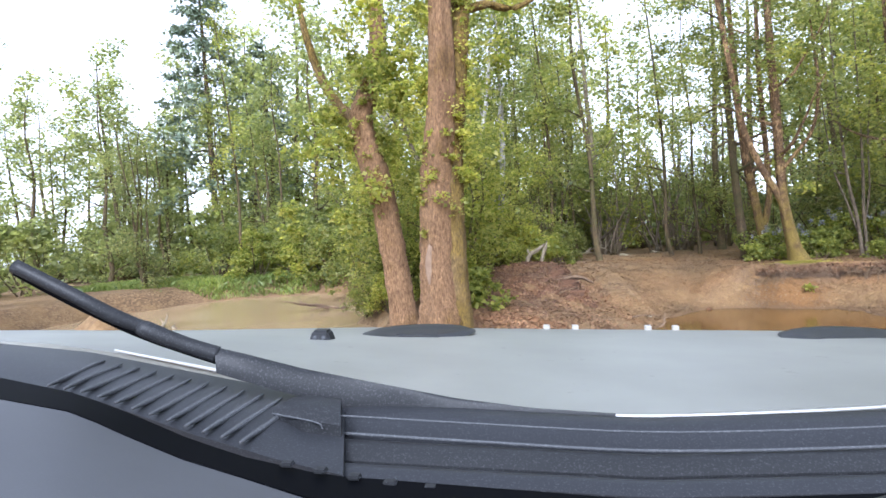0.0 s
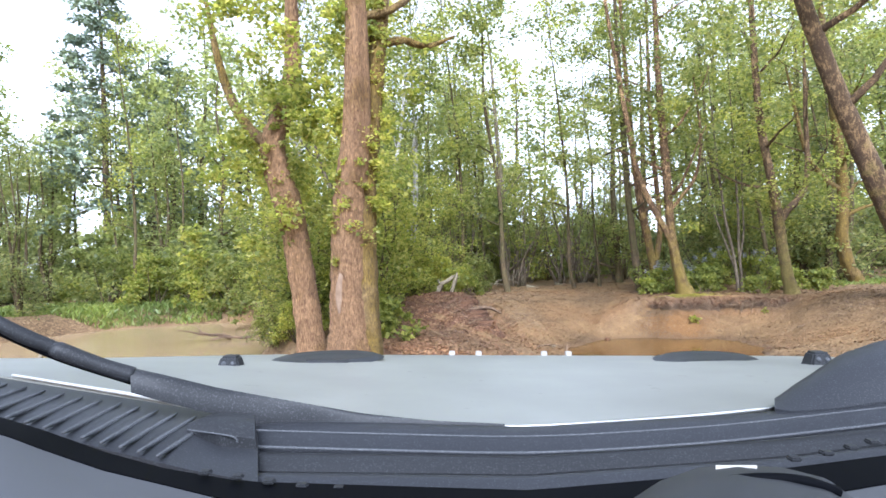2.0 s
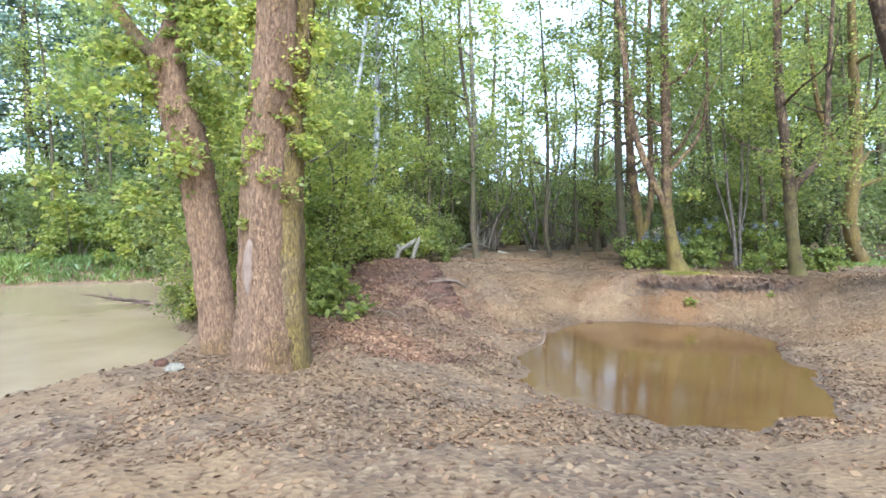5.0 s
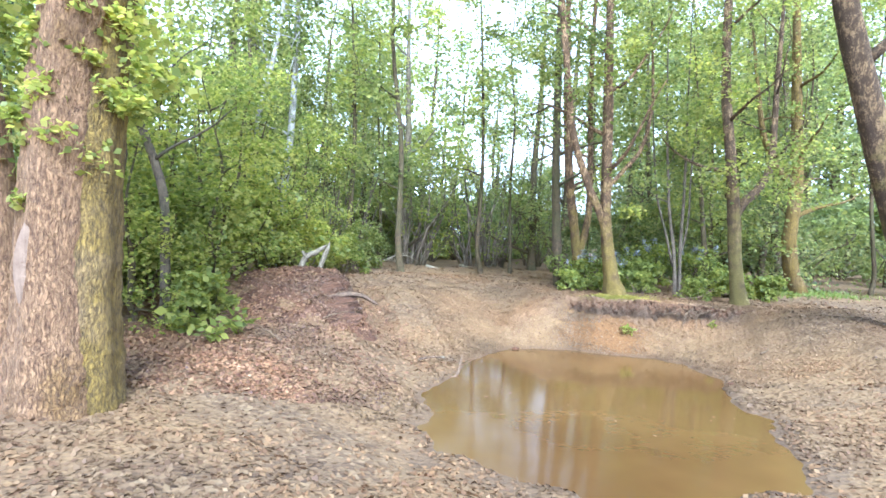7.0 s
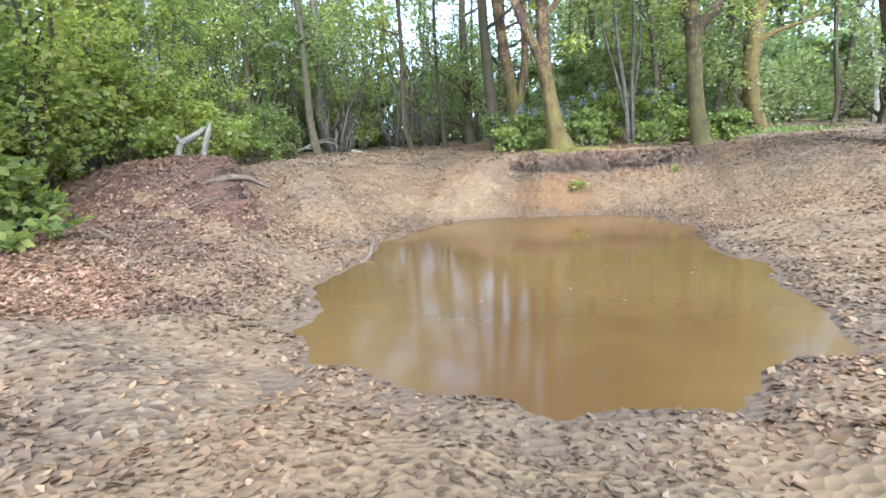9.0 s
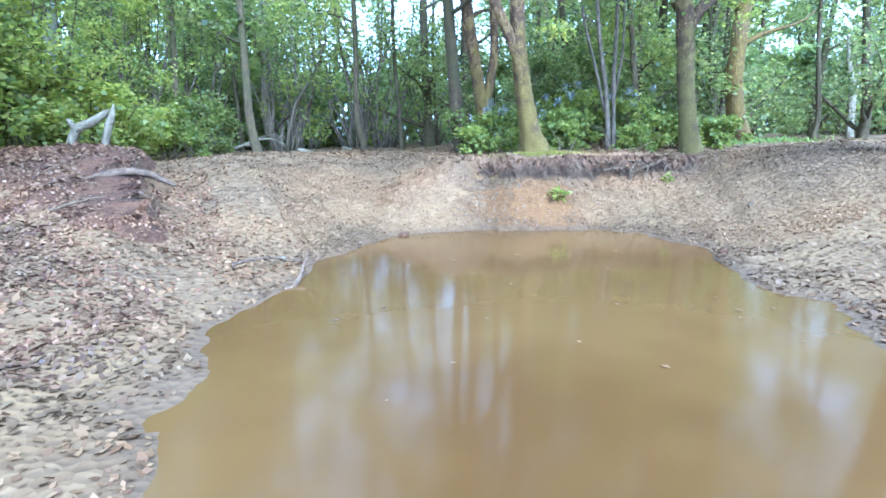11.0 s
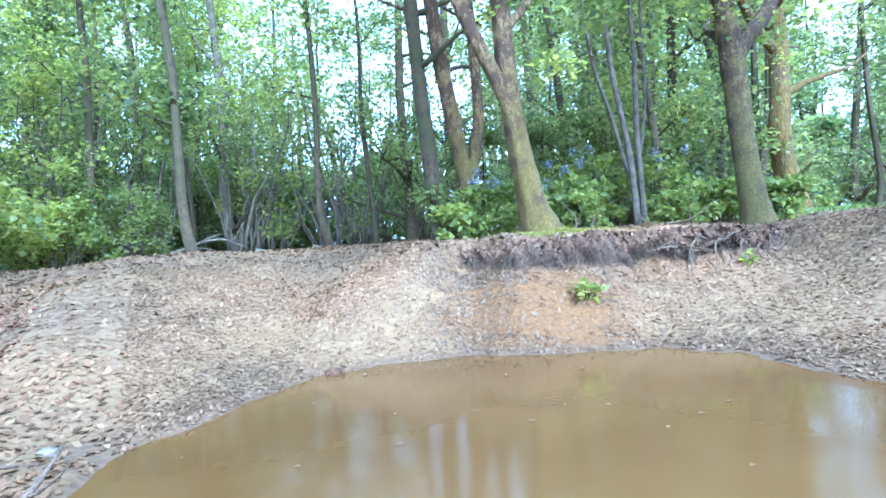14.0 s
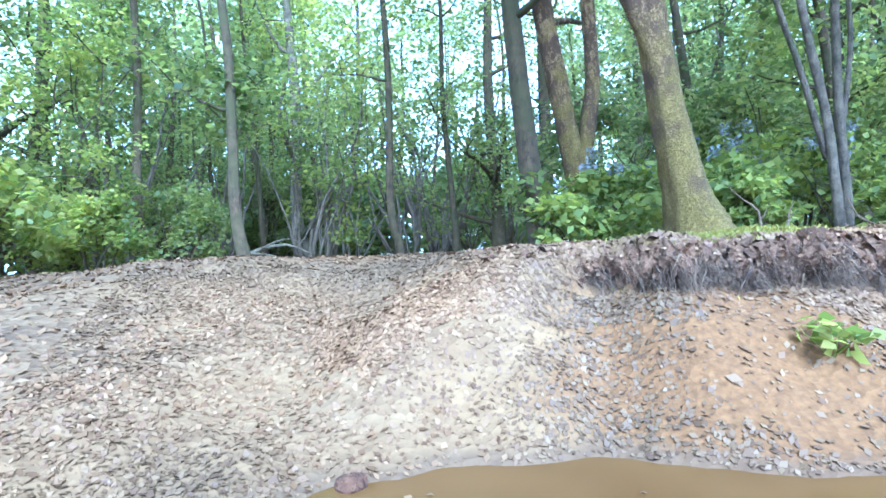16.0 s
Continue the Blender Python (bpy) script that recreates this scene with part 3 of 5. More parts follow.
# leaning forked oak on the undercut bank
def bank_oak():
    rng = np.random.default_rng(21)
    x, y = 9.6, 13.95
    t = thing("bank_oak", x, y, float(height(x, y)), "leaning forked oak with a mossy foot on the undercut bank", "tree")
    tb = Tubes()
    p, r = curve([(0.12, 0, -0.4, 0.323), (0.08, 0, 0.05, 0.27), (-0.01, 0.02, 0.45, 0.171), (-0.18, 0.05, 1.5, 0.125), (-0.22, 0.08, 2.4, 0.117), (-0.24, 0.1, 4.0, 0.117), (-0.25, 0.2, 6.5, 0.092), (-0.1, 0.4, 10.5, 0.0502)], 72, 0.003, rng)
    tb.add(p, r, 24, 0.075, rng)
    q, s = curve([(-0.16, 0.05, 1.35, 0.0912), (-0.34, 0.07, 1.85, 0.0912), (-0.72, 0.1, 2.6, 0.0836), (-1.15, 0.1, 3.7, 0.076), (-1.5, 0, 5.6, 0.0684), (-1.9, 0.1, 9.0, 0.038)], 28, 0.004, rng)
    tb.add(q, s, 12, 0.05, rng)
    q, s = curve([(-0.2, 0.05, 2.5, 0.0532), (0.15, 0.0, 2.9, 0.0532), (0.6, -0.05, 3.5, 0.0456), (0.85, 0, 4.6, 0.038), (0.8, 0.1, 6.5, 0.0228)], 20, 0.004, rng)
    tb.add(q, s, 8, 0.05, rng)
    for k in (44, 49, 54, 59, 65):
        a = rng.uniform(0, 6.28)
        lp, lr = limb(p[k], (math.cos(a), math.sin(a), 0.4), 2.4, r[k] * 0.45, rng, 8)
        ts = Tubes()
        ts.add(lp, lr, 7, 0.04, rng)
        part("limb", ts.mesh("limb", BANK_BARK), t)
    part("trunk", tb.mesh("trunk", BANK_BARK), t)
    c = np.array([(-0.6 + rng.normal(0, 1.6), 0.6 + rng.normal(0, 1.5), rng.uniform(3.6, 10.5)) for _ in range(90)])
    part("crown", quad_mesh("crown", clumps(c, rng.uniform(0.35, 0.8, len(c)), 100, 0.1, rng), LEAF_MID), t)


bank_oak()

OAK_LABEL = "tall slender woodland tree with a green crown"
VARIANTS = [
    wood_tree(31, 13, 0.16, 0.24, 2.6, 0.12, WOOD_BARK, LEAF_MID, (0.02, 0.0)),
    wood_tree(32, 14, 0.2, 0.2, 3.0, 0.122, WOOD_BARK, LEAF_MID, (-0.04, 0.02)),
    wood_tree(33, 11, 0.12, 0.15, 2.4, 0.115, WOOD_BARK, LEAF_DARK, (0.05, 0.0), 11),
    wood_tree(34, 15, 0.17, 0.3, 2.6, 0.122, MOSS_BARK, LEAF_BRIGHT, (-0.02, 0.03)),
    wood_tree(35, 10, 0.1, 0.12, 2.2, 0.115, WOOD_BARK, LEAF_MID, (0.0, 0.03), 12, 90, 0.8, 3),
    wood_tree(36, 9, 0.09, 0.1, 2.0, 0.112, WOOD_BARK, LEAF_DARK, (0.0, 0.0), 12, 90, 0.8, 4),
]
# Far trees carry the leaf colour that is paled for haze.
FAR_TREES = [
    wood_tree(37, 13, 0.16, 0.18, 2.8, 0.235, WOOD_BARK, LEAF_HAZE, (0.02, 0.0), 11, 40, 0.9),
    wood_tree(38, 11, 0.13, 0.1, 2.6, 0.235, WOOD_BARK, LEAF_HAZE, (-0.03, 0.02), 12, 40, 0.95, 2),
    wood_tree(39, 14, 0.17, 0.25, 2.6, 0.235, WOOD_BARK, LEAF_HAZE, (0.03, 0.02), 10, 40, 0.9),
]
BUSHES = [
    bush_meshes(45, 1.6, 2.4, 0.2, LEAF_HAZE, 34, 40),
    bush_meshes(41, 1.1, 1.5, 0.108, LEAF_BRIGHT, 40, 64),
    bush_meshes(42, 1.3, 1.7, 0.11, LEAF_MID, 40, 64),
    bush_meshes(43, 1.2, 2.4, 0.115, LEAF_DARK, 40, 60),
    bush_meshes(44, 0.9, 0.9, 0.15, LEAF_RHODO, 26, 60),
]

# trees that stand out singly
plant_tree("slender_tree", wood_tree(51, 14, 0.11, 0.4, 2.2, 0.16, WOOD_BARK, LEAF_MID, (-0.06, 0.03), 9), 6.09, 20.6, "straight thin dark-barked tree at the top of the ramp")


def shaped_tree(name, x, y, label, bark, leafmat, stems, crown, seed, leaf=0.088, per=96, group=""):
    """Tree whose stems follow given bends; crown = (number, centre, spread, low, high)."""
    rng = np.random.default_rng(seed)
    t = thing(name, x, y, float(height(x, y)), label, "tree", group)
    for i, keys in enumerate(stems):
        tb = Tubes()
        p, r = curve(keys, 34, 0.005, rng)
        tb.add(p, r, 16 if r[0] > 0.1 else 9, 0.06, rng)
        for k in (20, 23, 26, 29):
            a = rng.uniform(0, 6.28)
            lp, lr = limb(p[k], (math.cos(a), math.sin(a), 0.4), 1.9 * (1 if r[0] > 0.1 else 0.6), r[k] * 0.45, rng, 8)
            tb.add(lp, lr, 6, 0.04, rng)
        part("trunk" if i == 0 else "stem", tb.mesh("trunk", bark), t)
    n, (cx, cy), w, lo, hi = crown
    c = np.array([(cx + rng.normal(0, w), cy + rng.normal(0, w), rng.uniform(lo, hi)) for _ in range(n)])
    part("crown", quad_mesh("crown", clumps(c, rng.uniform(0.3, 0.7, n), per, leaf, rng), leafmat), t)


shaped_tree("bank_tree", 12.2, 12.9, "thick tan-barked tree with a mossy flared foot on the bank", ORANGE_BARK, LEAF_BRIGHT,
            [[(0.08, 0, -0.3, 0.279), (0.05, 0, 0.06, 0.205), (-0.04, 0, 0.45, 0.156), (-0.14, 0.03, 1.2, 0.143), (-0.2, 0.05, 2.1, 0.143), (-0.3, 0.1, 3.2, 0.115), (-0.5, 0.2, 5.5, 0.0984), (-0.5, 0.2, 11, 0.041)],
             [(-0.2, 0.05, 1.95, 0.107), (0.06, 0.0, 2.35, 0.102), (0.4, -0.02, 2.65, 0.0902), (0.75, 0, 3.3, 0.0738), (0.9, 0.1, 5.0, 0.0574), (1.1, 0.2, 8, 0.0246)]],
            (95, (-0.2, 0.2), 1.4, 1.9, 10.0), 52)
shaped_tree("leaning_tree", 15.9, 14.6, "dark curved tree leaning beside the sandy track", OAK_MOSSY_SHADED, LEAF_MID,
            [[(0.14, 0, -0.3, 0.27), (0.06, 0, 0.05, 0.22), (-0.2, 0, 0.5, 0.19), (-0.3, 0.02, 0.95, 0.185), (-0.37, 0.03, 1.5, 0.18), (-0.26, 0.05, 2.2, 0.17), (-0.14, 0.1, 3.2, 0.165), (-0.2, 0.2, 5.5, 0.13), (-0.6, 0.2, 11, 0.05)],
             [(-0.16, 0.1, 2.9, 0.1), (-0.8, 0.1, 3.4, 0.085), (-1.5, 0.0, 4.4, 0.07), (-1.9, 0.1, 7, 0.03)]],
            (75, (-0.6, 0.4), 1.6, 4.2, 11), 53)
shaped_tree("stem_tree", 9.38, 16.15, "dark straight stem in a close group behind the oak", WOOD_BARK, LEAF_MID,
            [[(0.03, 0, -0.3, 0.17), (0.02, 0, 0.1, 0.13), (-0.05, 0.02, 1.2, 0.12), (-0.14, 0.05, 2.6, 0.11), (-0.2, 0.1, 5, 0.1), (-0.2, 0.2, 11, 0.04)]],
            (48, (-0.2, 0.3), 1.4, 5.0, 11), 56, 0.11, 80, "close-standing stems")
shaped_tree("stem_tree", 9.9, 16.05, "grey-tan forked stem in a close group behind the oak", BANK_BARK, LEAF_MID,
            [[(0.02, 0, -0.3, 0.19), (0.0, 0, 0.1, 0.14), (-0.03, 0.02, 0.9, 0.125), (-0.16, 0.04, 1.8, 0.12), (-0.36, 0.05, 3.2, 0.11), (-0.5, 0.1, 5.5, 0.09), (-0.6, 0.2, 11, 0.04)],
             [(-0.01, 0, 0.8, 0.1), (0.14, 0, 1.35, 0.1), (0.28, 0.02, 2.1, 0.09), (0.26, 0.05, 3.4, 0.085), (0.2, 0.1, 6, 0.07), (0.3, 0.1, 10, 0.03)]],
            (60, (0, 0.3), 1.5, 4.6, 11), 59, 0.11, 80, "close-standing stems")
shaped_tree("slim_tree", 11.55, 14.2, "cluster of slim pinkish-grey stems behind the bank", SMOOTH_BARK, LEAF_MID,
            [[(0.0, 0, -0.2, 0.0578), (-0.02, 0, 0.3, 0.0476), (-0.12, 0.0, 1.2, 0.0422), (-0.26, 0.05, 2.2, 0.0374), (-0.4, 0.1, 4.4, 0.0272), (-0.5, 0.1, 7, 0.0102)],
             [(0.14, 0.03, -0.2, 0.0544), (0.14, 0.03, 0.4, 0.0442), (0.13, 0.03, 1.4, 0.0408), (0.18, 0.05, 2.6, 0.034), (0.2, 0.1, 5, 0.0204), (0.2, 0.1, 7.5, 0.00816)],
             [(-0.06, 0.05, 0.7, 0.0306), (-0.3, 0.06, 1.5, 0.0286), (-0.6, 0.1, 2.5, 0.0245), (-0.8, 0.1, 4.2, 0.0136), (-0.85, 0.1, 5.5, 0.0068)],
             [(0.13, 0.03, 1.0, 0.0272), (0.3, 0.02, 1.9, 0.0258), (0.34, 0.02, 3.2, 0.0204), (0.5, 0.02, 5.0, 0.00816)]],
            (44, (0, 0.2), 0.9, 2.4, 7.5), 60, 0.12, 60)
plant_tree("birch", wood_tree(54, 13, 0.13, 0.35, 2.2, 0.13, BIRCH_BARK, LEAF_MID, (0.05, 0.02), 9), 2.1, 19.0, "pale-barked birch rising out of bushes")
plant_tree("birch", wood_tree(62, 14, 0.15, 0.45, 2.2, 0.13, BIRCH_BARK, LEAF_MID, (0.0, 0.03), 9), -1.35, 16.6, "pale-barked birch rising out of bushes")
plant_tree("birch", wood_tree(63, 12, 0.1, 0.4, 2.0, 0.13, BIRCH_BARK, LEAF_MID, (0.16, 0.02), 9), 0.9, 18.2, "leaning slim pale birch rising out of bushes")
shaped_tree("dead_tree", 22.0, 15.6, "small pale dead tree beside the far track", DEAD_WOOD, LEAF_MID,
            [[(0.0, 0, -0.2, 0.13), (-0.03, 0, 0.4, 0.11), (-0.1, 0.0, 1.4, 0.1), (-0.3, 0.05, 2.1, 0.06), (-0.4, 0.1, 2.9, 0.02)], [(-0.08, 0.0, 1.2, 0.06), (0.1, 0.0, 1.8, 0.04), (0.15, 0.05, 2.4, 0.015)]],
            (8, (0.6, 0.8), 0.5, 2.6, 3.6), 64)
shaped_tree("curved_tree", 0.42, 12.7, "thin curved pale-stemmed tree at the foot of the bank", SMOOTH_BARK, LEAF_BRIGHT,
            [[(0.02, 0, -0.2, 0.11), (0.0, 0, 0.1, 0.085), (-0.04, 0, 1.0, 0.075), (-0.1, 0.02, 2.0, 0.07), (-0.4, 0.05, 2.9, 0.065), (-0.85, 0.1, 3.9, 0.05), (-1.2, 0.2, 5.2, 0.02)]],
            (26, (-0.8, 0.3), 0.7, 3.2, 5.6), 55, 0.1, 60)
for i, (x, y, s) in enumerate([(11.9, 23.0, 1.0), (13.1, 22.6, 0.95)]):
    plant_tree("stem_tree", VARIANTS[(0, 1)[i]], x, y, "tall bare-stemmed tree in a close group", group="close-standing stems", rz=i * 1.9, scale=s)

# woodland all round, thinner to the sides of the track
rng = np.random.default_rng(77)
placed = [(9.2, 16.3), (9.7, 16.2), (11.4, 14.1), (-1.35, 16.6), (0.9, 18.2), (6.1, 20.6), (12, 12.7), (15.7, 14.5), (2.1, 19), (0, 8.6), (9.7, 14.2), (12.4, 23)]


def room(x, y, gap):
    return all((x - a) ** 2 + (y - b) ** 2 > gap * gap for a, b in placed)


def on_track(x, y):
    """The car's way, the pond and the ramp stay free of trees."""
    if -3.5 < x < 8.5 and y < 13.5 and not (x < -1.2 and y > 9):
        return True
    if 4 < x < 8.8 and y < 21 or (x > 8.5 and 4 < y < 12 and x < 26) or (x < 9 and y < 6 and x > -6):
        return True
    return math.hypot((x + 7.3) / 0.95, (y - 16.0) / 1.3) < 7.2


count = 0
while count < 56:
    a, d = rng.uniform(-78, 78), 17 + 34 * rng.uniform(0, 1) ** 1.3
    x, y = 3 + d * math.sin(radians(a)), 4 + d * math.cos(radians(a))
    if on_track(x, y) or not room(x, y, 1.5):
        continue
    placed.append((x, y))
    # from 30 m on, trees with haze painted into the leaves
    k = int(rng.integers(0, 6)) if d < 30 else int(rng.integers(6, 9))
    sc = rng.uniform(0.85, 1.2) * (0.78 if x < -8 else 1.0)
    # trees in this wedge shrunk to leave the sky gap in the camera's view
    if 11 < math.degrees(math.atan2(x - 4.5, y - 6)) < 27 and math.hypot(x - 4.5, y - 6) > 22:
        sc *= 0.45
    plant_tree("woodland_tree", (VARIANTS + FAR_TREES)[k], x, y, OAK_LABEL if k < 4 else "many-stemmed coppiced tree with slim trunks" if k < 6 else "tree deep in the wood, leaves paled for haze", group="woodland trees", rz=rng.uniform(0, 6.28), scale=sc)
    count += 1
count = 0
while count < 9:
    a, d = rng.uniform(80, 280), 8 + 22 * rng.uniform(0, 1)
    x, y = 3 + d * math.sin(radians(a)), 2 + d * math.cos(radians(a))
    if on_track(x, y) or not room(x, y, 2.0) or abs(x - 1) < 3:
        continue
    placed.append((x, y))
    plant_tree("woodland_tree", VARIANTS[int(rng.integers(0, 6))], x, y, OAK_LABEL, group="woodland trees", rz=rng.uniform(0, 6.28), scale=rng.uniform(0.85, 1.2))
    count += 1
count = 0
while count < 64:
    a, d = rng.uniform(-75, 75), 16 + 32 * rng.uniform(0, 1) ** 0.85
    x, y = 3 + d * math.sin(radians(a)), 4 + d * math.cos(radians(a))
    if on_track(x, y) or (4.5 < x < 14 and y < 26.5):
        continue
    # far bushes use the leaf colour paled for haze
    k = int(rng.choice([1, 2, 3])) if d < 26 else 0
    plant_bush(BUSHES[k], x, y, "leafy green undergrowth bush", "undergrowth", rng.uniform(0, 6.28), rng.uniform(0.8, 1.6))
    count += 1

# trees beyond the pond, haze put into their leaf colour
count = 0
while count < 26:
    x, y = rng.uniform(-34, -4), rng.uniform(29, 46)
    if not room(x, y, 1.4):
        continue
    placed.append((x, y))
    plant_tree("woodland_tree", FAR_TREES[int(rng.integers(0, 3))], x, y, "leafy tree beyond the pond, paled for haze", group="trees beyond the pond", rz=rng.uniform(0, 6.28), scale=rng.uniform(0.8, 1.05))
    count += 1

# wood that closes the view behind the ramp
for i, (x, y, s) in enumerate([(3.8, 29.0, 1.0), (6.4, 31.0, 1.05), (1.0, 27.0, 0.95), (9.0, 33.0, 0.9)]):
    placed.append((x, y))
    plant_tree("woodland_tree", VARIANTS[(2, 0, 1, 4)[i]], x, y, OAK_LABEL if i < 3 else "many-stemmed coppiced tree with slim trunks", group="woodland trees", rz=i * 2.1, scale=s)
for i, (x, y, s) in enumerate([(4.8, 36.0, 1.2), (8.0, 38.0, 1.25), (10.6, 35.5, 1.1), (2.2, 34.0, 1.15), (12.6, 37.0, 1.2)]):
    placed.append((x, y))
    plant_tree("woodland_tree", FAR_TREES[i % 3], x, y, "tree deep in the wood, leaves paled for haze", group="woodland trees", rz=i * 2.7, scale=s)

# deep wood beyond, leaves paled for haze, with a gap of shrunken trees where the sky shows
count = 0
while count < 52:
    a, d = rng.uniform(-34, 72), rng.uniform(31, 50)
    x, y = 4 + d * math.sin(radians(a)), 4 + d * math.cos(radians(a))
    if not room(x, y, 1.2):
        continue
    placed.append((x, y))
    plant_tree("woodland_tree", FAR_TREES[int(rng.integers(0, 3))], x, y, "tree deep in the wood, leaves paled for haze", group="woodland trees", rz=rng.uniform(0, 6.28), scale=rng.uniform(0.95, 1.4) * (0.5 if 20 < a < 27 else 0.72 if 8 < a < 21 else 1.0))
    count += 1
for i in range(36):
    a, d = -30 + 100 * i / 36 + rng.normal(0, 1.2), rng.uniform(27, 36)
    plant_bush(BUSHES[0], 4 + d * math.sin(radians(a)), 4 + d * math.cos(radians(a)), "leafy undergrowth deep in the wood, paled for haze", "undergrowth", rng.uniform(0, 6.28), rng.uniform(1.1, 1.7))

# trees and dark-leaved bushes added to darken the wood beyond the bank
for i, (x, y, s) in enumerate([(17.6, 17.4, 1.0), (20.4, 19.5, 1.1), (14.6, 19.2, 1.0), (18.8, 22.6, 1.15), (23.6, 17.6, 1.0), (16.4, 23.6, 1.1)]):
    placed.append((x, y))
    plant_tree("woodland_tree", VARIANTS[2], x, y, OAK_LABEL, group="woodland trees", rz=i * 1.3, scale=s)
for i, (x, y, s) in enumerate([(14.6, 18.0, 1.2), (16.9, 18.9, 1.3), (18.8, 18.4, 1.2), (12.9, 17.8, 1.0), (21.0, 20.6, 1.4), (11.0, 17.6, 0.9)]):
    plant_bush(BUSHES[3], x, y, "dark-leaved bush added to deepen the wood's shade", "hollies", i * 1.7, s)

# slim poles that show their stems between the bushes
POLES = [wood_tree(81 + i, 12, 0.075, 0.5, 1.5, 0.11, WOOD_BARK, (LEAF_MID, LEAF_BRIGHT, LEAF_MID)[i], ((-0.05, 0.0), (0.04, 0.02), (0.0, -0.02))[i], 7, 45, 0.7) for i in range(3)]
count = 0
while count < 17:
    a, d = rng.uniform(-55, 60), rng.uniform(15, 30)
    x, y = 4 + d * math.sin(radians(a)), 4 + d * math.cos(radians(a))
    if on_track(x, y) or not room(x, y, 0.8):
        continue
    placed.append((x, y))
    plant_tree("pole_tree", POLES[count % 3], x, y, "slim bare-stemmed young tree in the wood", group="slim young trees", rz=rng.uniform(0, 6.28), scale=rng.uniform(0.8, 1.15))
    count += 1

# bushes that stand out singly
for x, y, k, s in [(-1.75, 12.9, 1, 0.6), (-1.1, 12.2, 0, 0.62), (-5.4, 25.2, 0, 1.4), (-6.6, 24.6, 0, 1.5), (-8.8, 25.4, 0, 1.5), (-4.6, 23.0, 1, 1.45), (-3.0, 20.4, 1, 1.4), (-11.2, 26.4, 1, 1.5), (-1.6, 17.6, 1, 1.4),
                   (-0.3, 13.9, 0, 1.3), (0.5, 15.0, 0, 1.2), (1.2, 17.2, 0, 1.5), (-0.9, 15.6, 1, 1.5), (2.9, 18.4, 0, 1.1), (4.1, 19.6, 0, 0.8), (1.0, 12.6, 3, 0.8), (0.2, 17.5, 2, 1.5), (4.9, 21.8, 1, 0.9)]:
    plant_bush(BUSHES[k + 1], x, y, "dense leafy bush at the edge of the wood", "bushes at the edge", x * 3.1, s)
for x, y, s in [(9.3, 15.3, 0.5), (10.6, 14.4, 0.55), (11.2, 15.1, 0.8), (12.9, 13.9, 0.65), (13.6, 13.4, 0.6), (11.6, 13.5, 0.5)]:
    plant_bush(BUSHES[4], x, y, "low rhododendron with broad green leaves", "rhododendrons", x * 2.3, s)

HAZEL = [wood_tree(57, 4.6, 0.05, 0.12, 1.5, 0.095, WOOD_BARK, LEAF_BRIGHT, (0.05, 0), 9, 76, 0.55, 2), wood_tree(58, 3.8, 0.045, 0.1, 1.3, 0.095, WOOD_BARK, LEAF_BRIGHT, (-0.04, 0.03), 9, 76, 0.5, 3)]
for i, (x, y, s) in enumerate([(0.9, 14.2, 1.0), (-0.2, 15.6, 1.1), (1.8, 17.6, 1.1), (-1.5, 14.2, 1.0), (0.4, 18.4, 1.2), (3.6, 20.4, 0.9), (0.0, 12.6, 0.8), (-0.7, 13.4, 1.0), (0.3, 16.2, 1.0), (2.2, 18.3, 0.9), (-3.0, 22.6, 0.9)]):
    plant_tree("hazel", HAZEL[i % 2], x, y, "young hazel with bright yellow-green leaves", group="hazels", rz=i * 1.7, scale=s)


# conifers beyond the pond, haze put into the needle colour
def conifer(seed, tall, r):
    rng = np.random.default_rng(seed)
    tb, c = Tubes(), []
    p, rad = curve([(0, 0, -0.3, r), (0, 0, tall * 0.5, r * 0.6), (0.1, 0, tall, 0.02)], 20, 0.01, rng)
    tb.add(p, rad, 9, 0.04, rng)
    for i in range(60):
        f = 0.25 + 0.73 * i / 60
        a = i * 2.4
        lp, lr = limb((0, 0, tall * f), (math.cos(a), math.sin(a), -0.05), (1 - f) * tall * 0.2 + 0.5, 0.03, rng, 5, -0.1)
        tb.add(lp, lr, 4, 0, rng)
        c += [lp[2], lp[3], lp[4]]
    c = np.array(c)
    return tb.mesh("trunk", WOOD_BARK), quad_mesh("crown", clumps(c, rng.uniform(0.3, 0.6, len(c)), 40, 0.2, rng, 0.6, 0.5), LEAF_CONIFER)


PINE = conifer(61, 15, 0.18)
for x, y, s in [(-13.8, 33.0, 1.35), (-11.2, 36.0, 1.0)]:
    plant_tree("conifer", PINE, x, y, "narrow conifer beyond the pond, needles paled for haze", group="conifers", rz=x, scale=s)


# ---- leaf litter ----
def bank_soil(x, y):
    """Top of the crumbly soil of the root-bound bank."""
    lump = 0.05 * wave(x, y, 5.0, 3.0) + 0.035 * wave(x, y, 11.0, 6.0) + 0.02 * wave(x, y, 23.0, 1.0)
    edge = smooth(0.9, 2.0, x) * (1 - smooth(0.1, 0.42, x - bank_edge(y))) * smooth(11.0, 13.0, y) * (1 - smooth(16.2, 17.2, y))
    cover = smooth(0.22, 0.45, edge * 0.6 + 0.3 * wave(x, y, 1.9, 4.0))
    return height(x, y) - 0.06 + cover * (0.09 + lump)


def floor_z(x, y):
    return np.maximum(height(x, y), bank_soil(x, y))


